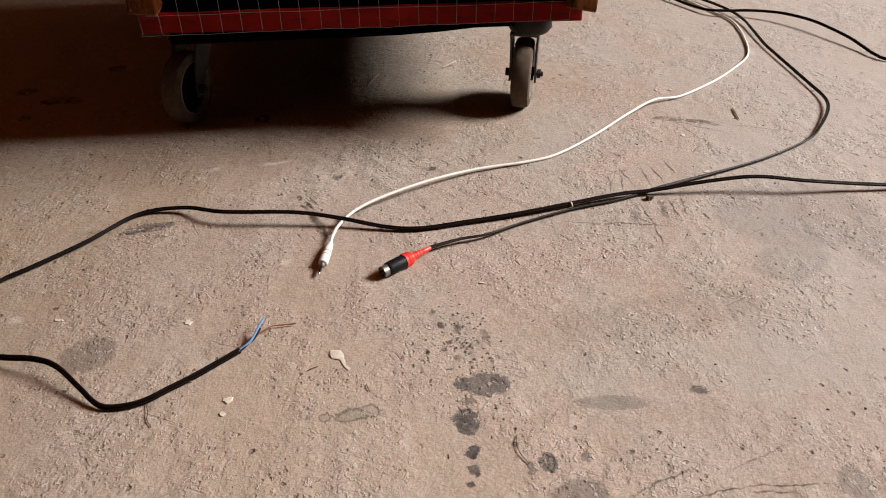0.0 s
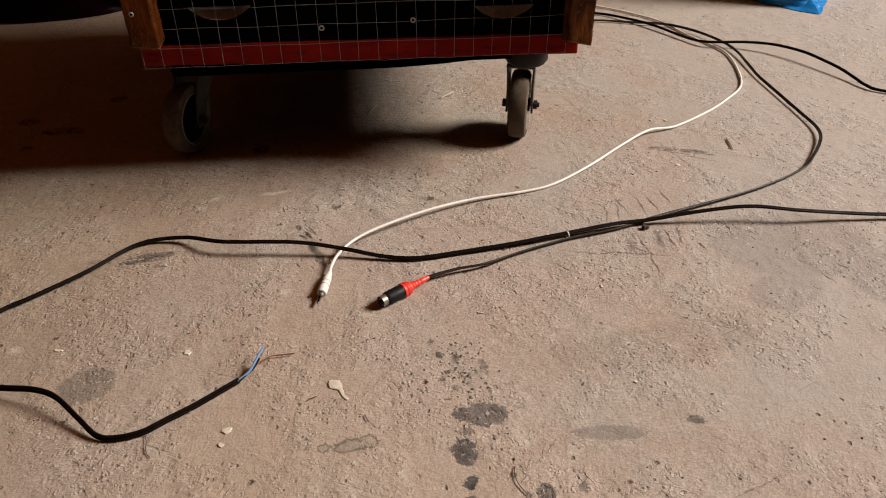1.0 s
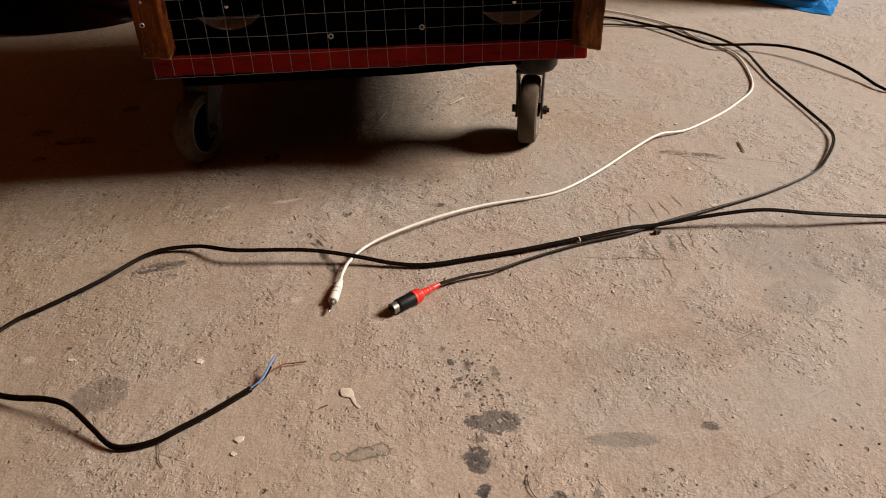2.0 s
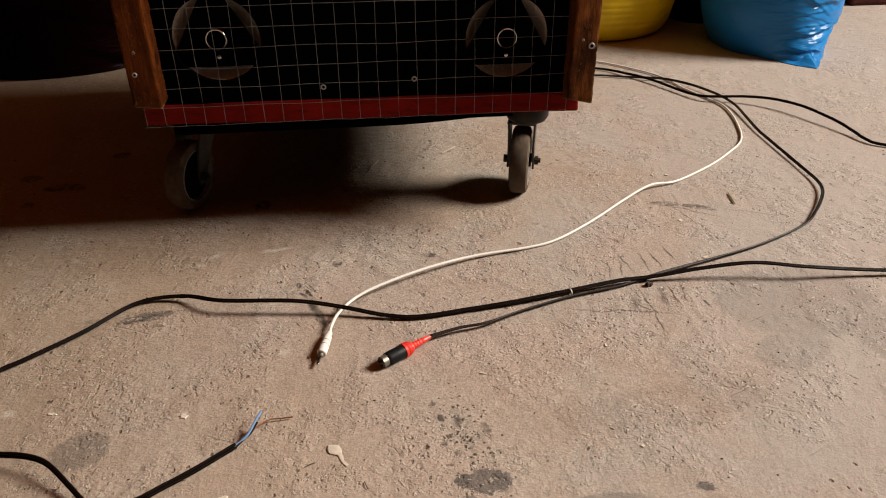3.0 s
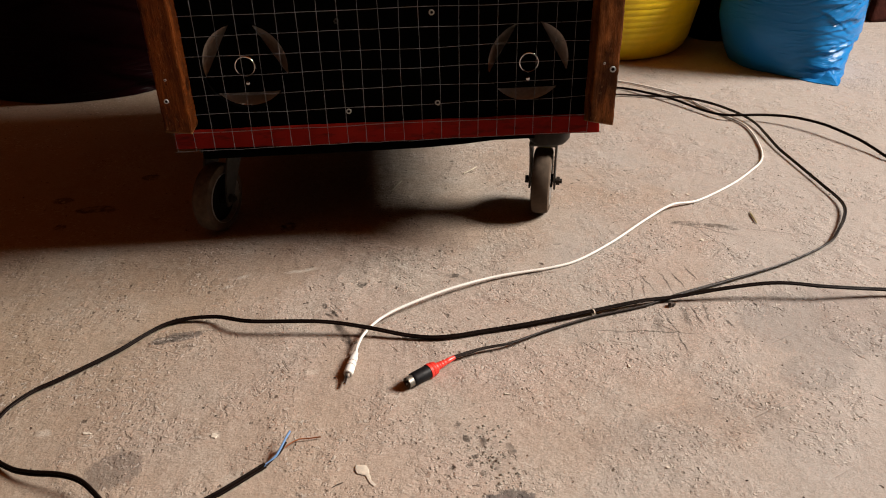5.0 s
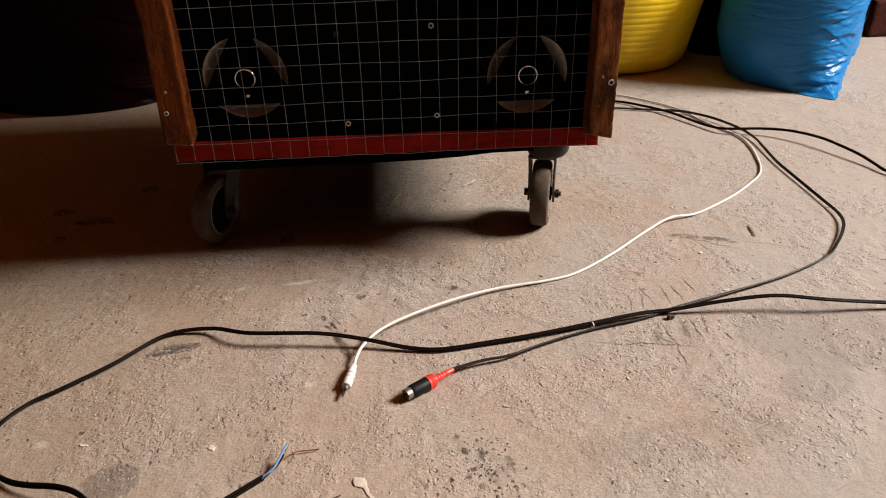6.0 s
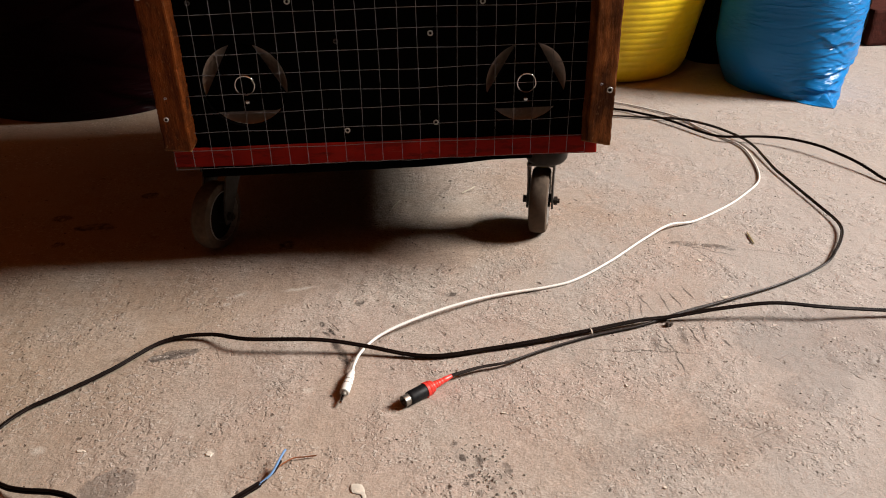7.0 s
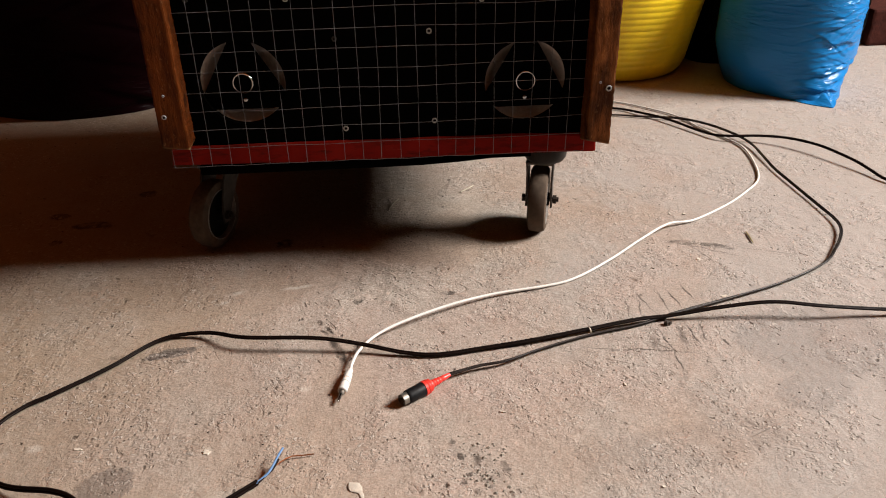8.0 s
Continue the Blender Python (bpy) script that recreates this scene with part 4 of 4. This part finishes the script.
# ---- plastic sacks ----
def sack(centre, radii, high, seed, swells, foot_size, folds=(), foot=None, square=2.0):
    """A stuffed film sack: loft of uneven rings. Folds are rows of (angle, height, half length, slope, depth, width);
    foot pulls a corner of the bottom seam out over the floor."""
    bm = bmesh.new()
    rows, cols = 190, 240
    rings = []
    for i in range(rows + 1):
        u = (i / rows) ** 1.35
        z = high * u
        swell = (foot_size + (1 - foot_size) * math.sin(min(1, u * 3.2) * math.pi / 2)) * (1 - 0.75 * max(0, (u - 0.72) / 0.28) ** 1.6)
        ring = []
        for k in range(cols):
            w = 2 * math.pi * k / cols
            c, s = math.cos(w), math.sin(w)
            q = Vector((c * 1.2 + seed, s * 1.2, z * 5))
            r = (1 + 0.05 * noise.noise(q)) * (abs(c) ** square + abs(s) ** square) ** (-1 / square)
            out = swells * (noise.noise(q * 2.0) + 0.5 * noise.noise(Vector((c * 2.2 + seed, s * 2.2, z * 22))))
            for angle, up, half, slope, depth, wide in folds:
                off = (w - angle + math.pi) % (2 * math.pi) - math.pi
                if abs(off) < half:
                    d = z - up - slope * off - 0.006 * noise.noise(Vector((off * 5 + angle * 9, up * 40, seed)))
                    fade = math.cos(off / half * math.pi / 2) ** 0.8
                    # a sharp lip above, a shallow hollow below
                    lip = math.exp(-d / wide) if d > 0 else math.exp(d / (wide * 0.35))
                    out += fade * depth * (lip - 0.7 * math.exp(-((d + wide * 0.9) / wide) ** 2))
            x = centre[0] + (radii[0] * swell * r + out) * c
            y = centre[1] + (radii[1] * swell * r + out) * s
            if foot:
                near = max(0.0, math.cos(w - foot[0])) ** foot[3] * max(0.0, 1 - z / foot[2]) ** 2.0
                x += foot[1] * near * math.cos(foot[0])
                y += foot[1] * near * math.sin(foot[0])
            ring.append(bm.verts.new((x, y, max(0.001, z))))
        rings.append(ring)
    for a, b in zip(rings, rings[1:]):
        for k in range(cols):
            j = (k + 1) % cols
            bm.faces.new((a[k], a[j], b[j], b[k]))
    bm.faces.new(rings[0][::-1])
    bm.faces.new(rings[-1])
    return bm


crinkle = random.Random(5)
bag_folds = [(radians(-68), 0.068, 0.62, 0.012, 0.009, 0.008), (radians(-84), 0.028, 0.45, -0.02, 0.008, 0.008), (radians(-62), 0.045, 0.40, 0.03, 0.007, 0.007),
             (radians(-66), 0.128, 0.50, -0.015, 0.006, 0.008), (radians(-70), 0.170, 0.55, 0.020, 0.005, 0.007), (radians(-62), 0.235, 0.50, -0.025, 0.006, 0.009)]
for k in range(26):
    bag_folds.append((radians(crinkle.gauss(-64, 14)), crinkle.uniform(0.08, 0.38), crinkle.uniform(0.40, 0.90), crinkle.gauss(0.02, 0.035),
                      crinkle.uniform(0.0014, 0.0030), crinkle.uniform(0.0022, 0.0045)))
for k in range(46):
    bag_folds.append((radians(crinkle.gauss(-72, 15)), crinkle.uniform(0.01, 0.40) ** 1.15, crinkle.uniform(0.10, 0.34), crinkle.gauss(0.0, 0.05),
                      crinkle.uniform(0.0006, 0.0018), crinkle.uniform(0.003, 0.006)))
for k in range(12):
    bag_folds.append((radians(crinkle.gauss(-74, 16)), crinkle.uniform(0.004, 0.085), crinkle.uniform(0.10, 0.30), crinkle.gauss(0.0, 0.10),
                      crinkle.uniform(0.0008, 0.0020), crinkle.uniform(0.004, 0.008)))
bag_folds = [(a, up, half, slope, 0.85 * depth, wide) for a, up, half, slope, depth, wide in bag_folds]
bag = thing("plastic_bag", (0.963, 0.79, 0.0), "full blue creased plastic bag standing on concrete", "bag")
in_thing(bag, "body", sack((0.963, 0.79), (0.157, 0.160), 0.38, 4.0, 0.003, 0.76, bag_folds, (radians(-76), 0.062, 0.12, 3.0)), M_BAG)
# the bottom corner: a flattened flap of film with pleats that run to its tip
bm = bmesh.new()
fan = []
for i in range(61):
    u = i / 60
    w = radians(-146 + 110 * u)
    reach = 0.125 + 0.090 * max(0.0, 1 - abs(w - radians(-82)) / 0.52)
    row = []
    for j in range(17):
        v = j / 16
        r = reach * (0.70 + 0.30 * v)
        lift = 0.024 * (1 - v) ** 1.2 + 0.005 * math.sin(u * 41 + v * 4) * v * (1 - v) * 4 + 0.0015
        row.append(bm.verts.new((0.963 + r * math.cos(w), 0.79 + r * math.sin(w), lift)))
    row.append(bm.verts.new((row[-1].co.x, row[-1].co.y + 0.002, 0.0)))
    fan.append(row)
for a, b in zip(fan, fan[1:]):
    for j in range(17):
        bm.faces.new((a[j], a[j + 1], b[j + 1], b[j]))
in_thing(bag, "folded_corner", bm, M_BAG, "flattened pleated bottom corner")


def loose_folds(seed, count, low, high_angle, top):
    pick = random.Random(seed)
    return [(radians(pick.uniform(low, high_angle)), pick.uniform(0.01, top), pick.uniform(0.12, 0.40), pick.gauss(0, 0.10), pick.uniform(0.002, 0.008), pick.uniform(0.008, 0.018)) for k in range(count)]


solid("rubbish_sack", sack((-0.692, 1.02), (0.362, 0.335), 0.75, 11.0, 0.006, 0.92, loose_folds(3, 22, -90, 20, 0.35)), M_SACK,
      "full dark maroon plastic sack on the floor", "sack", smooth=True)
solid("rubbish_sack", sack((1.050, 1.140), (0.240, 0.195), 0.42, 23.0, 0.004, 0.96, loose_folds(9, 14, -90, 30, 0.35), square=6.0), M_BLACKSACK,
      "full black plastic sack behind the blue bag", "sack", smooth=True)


# ---- litter on the floor ----
def flake(name, x, y, w, h, turn, mat, label, category, group, thick=0.0012):
    bm = bmesh.new()
    n = 14
    low, high = [], []
    for k in range(n):
        a = 2 * math.pi * k / n
        r = 1 + 0.75 * noise.noise(Vector((x * 50 + 1.7 * math.cos(a), y * 50 + 1.7 * math.sin(a), 2)))
        px, py = w * r * math.cos(a), h * r * math.sin(a)
        low.append(bm.verts.new((px, py, 0)))
        high.append(bm.verts.new((px * 0.85, py * 0.85, thick * (1 + 0.5 * noise.noise(Vector((px * 300, py * 300, 1)))))))
    for k in range(n):
        j = (k + 1) % n
        bm.faces.new((low[k], low[j], high[j], high[k]))
    bm.faces.new(high)
    bm.faces.new(low[::-1])
    ob = solid(name, bm, mat, label, category, group)
    ob.matrix_world = pose(x, y, 0.0003, 0, 0, turn)
    return ob


# the large curled chip: a bent sliver
line = glide([(-0.0475, -0.4235, 0.0018), (-0.042, -0.424, 0.003), (-0.036, -0.431, 0.0026), (-0.033, -0.440, 0.0022), (-0.0285, -0.4455, 0.0016)], 6)
bm = tube(line, [0.0058 * (min(1.0, 0.45 + 0.28 * i) if i < 8 else 0.26 + 0.74 * math.exp(-((i - 7) / 4.5) ** 2)) * (1 + 0.35 * noise.noise(Vector((i * 0.37, 3.0, 1.0)))) for i in range(len(line))], 12)
for v in bm.verts:
    v.co.z = max(0.0003, 0.0008 + (v.co.z - 0.0022) * 0.14)
solid("paint_chip", bm, M_CHIP, "curled pale chip lying on the concrete", "chip", smooth=True)

for x, y, w, h, turn in [(-0.140, -0.473, 0.0042, 0.0036, 10), (-0.143, -0.489, 0.0032, 0.0030, 0), (-0.194, -0.362, 0.0048, 0.0034, -20), (-0.327, -0.345, 0.0048, 0.0024, -10),
                         (0.450, -0.034, 0.0030, 0.0034, 0), (0.447, -0.134, 0.0052, 0.0022, 8), (0.459, 0.113, 0.0022, 0.0026, 0), (0.482, 0.110, 0.0022, 0.0026, 0),
                         (0.117, -0.332, 0.0042, 0.0012, -20), (0.262, -0.300, 0.0016, 0.0030, 0), (0.254, -0.452, 0.0020, 0.0020, 0)]:
    flake("stone_chip", x, y, w, h, turn, M_CHIP, "small pale stone chip on the floor", "chip", "pale chips on the floor", 0.0009)
for pts in [[(0.004, 0.178, 0.002), (0.012, 0.193, 0.004), (0.022, 0.214, 0.003)], 
            [(0.130, 0.232, 0.002), (0.142, 0.241, 0.003), (0.155, 0.256, 0.002)], [(-0.188, -0.447, 0.001), (-0.182, -0.4465, 0.0014), (-0.176, -0.446, 0.001)]]:
    solid("twig", tube(glide(pts, 4), 0.0011, 6), M_TWIG, "short dry straw lying on the floor", "straw", "straws on the floor", smooth=True)
flake("crumb", 0.350, -0.190, 0.0045, 0.0035, 10, M_DIRT, "dark crumb lying beside the crossing cables", "crumb", "", 0.005)
# something small and shiny at the foot of the black sack
solid("bottle_cap", lathe([(0.0, 0.0), (0.012, 0.0), (0.013, 0.004), (0.011, 0.0075), (0.0, 0.008)], 20, pose(1.285, 1.02, 0.0)), M_STEEL, "small shiny cap on the floor", "cap", smooth=True)

M_STEM = plain("olive_stem", (0.27, 0.21, 0.075), 0.7, vary=0.3, scale=300)
solid("stem", tube(glide([(0.554, 0.039, 0.0016), (0.551, 0.020, 0.0020), (0.549, 0.002, 0.0016)], 5), [0.0006, 0.0009, 0.0011, 0.0012, 0.0012, 0.0012, 0.0012, 0.0011, 0.0010, 0.0008, 0.0005], 8), M_STEM, "short olive plant stem lying on the floor", "stem", smooth=True)

for pts in [[(-0.214, -0.470, 0.001), (-0.210, -0.480, 0.0022), (-0.209, -0.489, 0.0015), (-0.204, -0.498, 0.001)],
            [(0.117, -0.540, 0.001), (0.115, -0.548, 0.002), (0.116, -0.559, 0.0018), (0.122, -0.571, 0.001)],
            [(-0.069, -0.444, 0.001), (-0.064, -0.4415, 0.0016), (-0.059, -0.439, 0.001)],
            [(-0.013, -0.467, 0.001), (-0.0115, -0.472, 0.0016), (-0.010, -0.476, 0.001)]]:
    solid("thread", tube(glide(pts, 5), 0.0004, 6), M_DIRT, "short dark thread lying on the concrete", "thread", "threads on the floor", smooth=True)

# loose grit
def scatter(name, seed, count, least, most, mat, label, heap=None):
    """Loose crumbs, each a low pyramid; heap: a middle and a spread."""
    pick, verts, faces = random.Random(seed), [], []
    for k in range(count):
        x, y = pick.uniform(-0.9, 1.1), pick.uniform(-0.75, 0.7)
        if heap:
            x, y = pick.gauss(heap[0], heap[2]), pick.gauss(heap[1], heap[3])
        if noise.noise(Vector((x * 3, y * 3, 4)) * (12 if heap else 1)) < pick.uniform(-0.5, 0.35):
            continue
        r = least + (most - least) * pick.random() ** 3
        turn, base = pick.uniform(0, 6.3), len(verts)
        for j in range(4):
            a = turn + j * math.pi / 2 + pick.uniform(-0.3, 0.3)
            verts.append((x + r * 1.3 * math.cos(a), y + r * math.sin(a), 0.0))
        verts.append((x, y, r * 0.9))
        faces += [(base + j, base + (j + 1) % 4, base + 4) for j in range(4)]
    me = bpy.data.meshes.new(name)
    me.from_pydata(verts, [], faces)
    me.materials.append(mat)
    tagged(new(name, me), label, "grit", kind="stuff")


scatter("grit", 7, 1900, 0.0004, 0.0016, M_DIRT, "scattered dark grit on the concrete")
scatter("gravel", 3, 200, 0.0009, 0.0026, M_PEBBLE, "small grey stones bared in the worn concrete", (0.088, -0.415, 0.015, 0.026))
scatter("sand", 19, 700, 0.0004, 0.0011, M_CHIP, "scattered pale sand grains on the concrete")
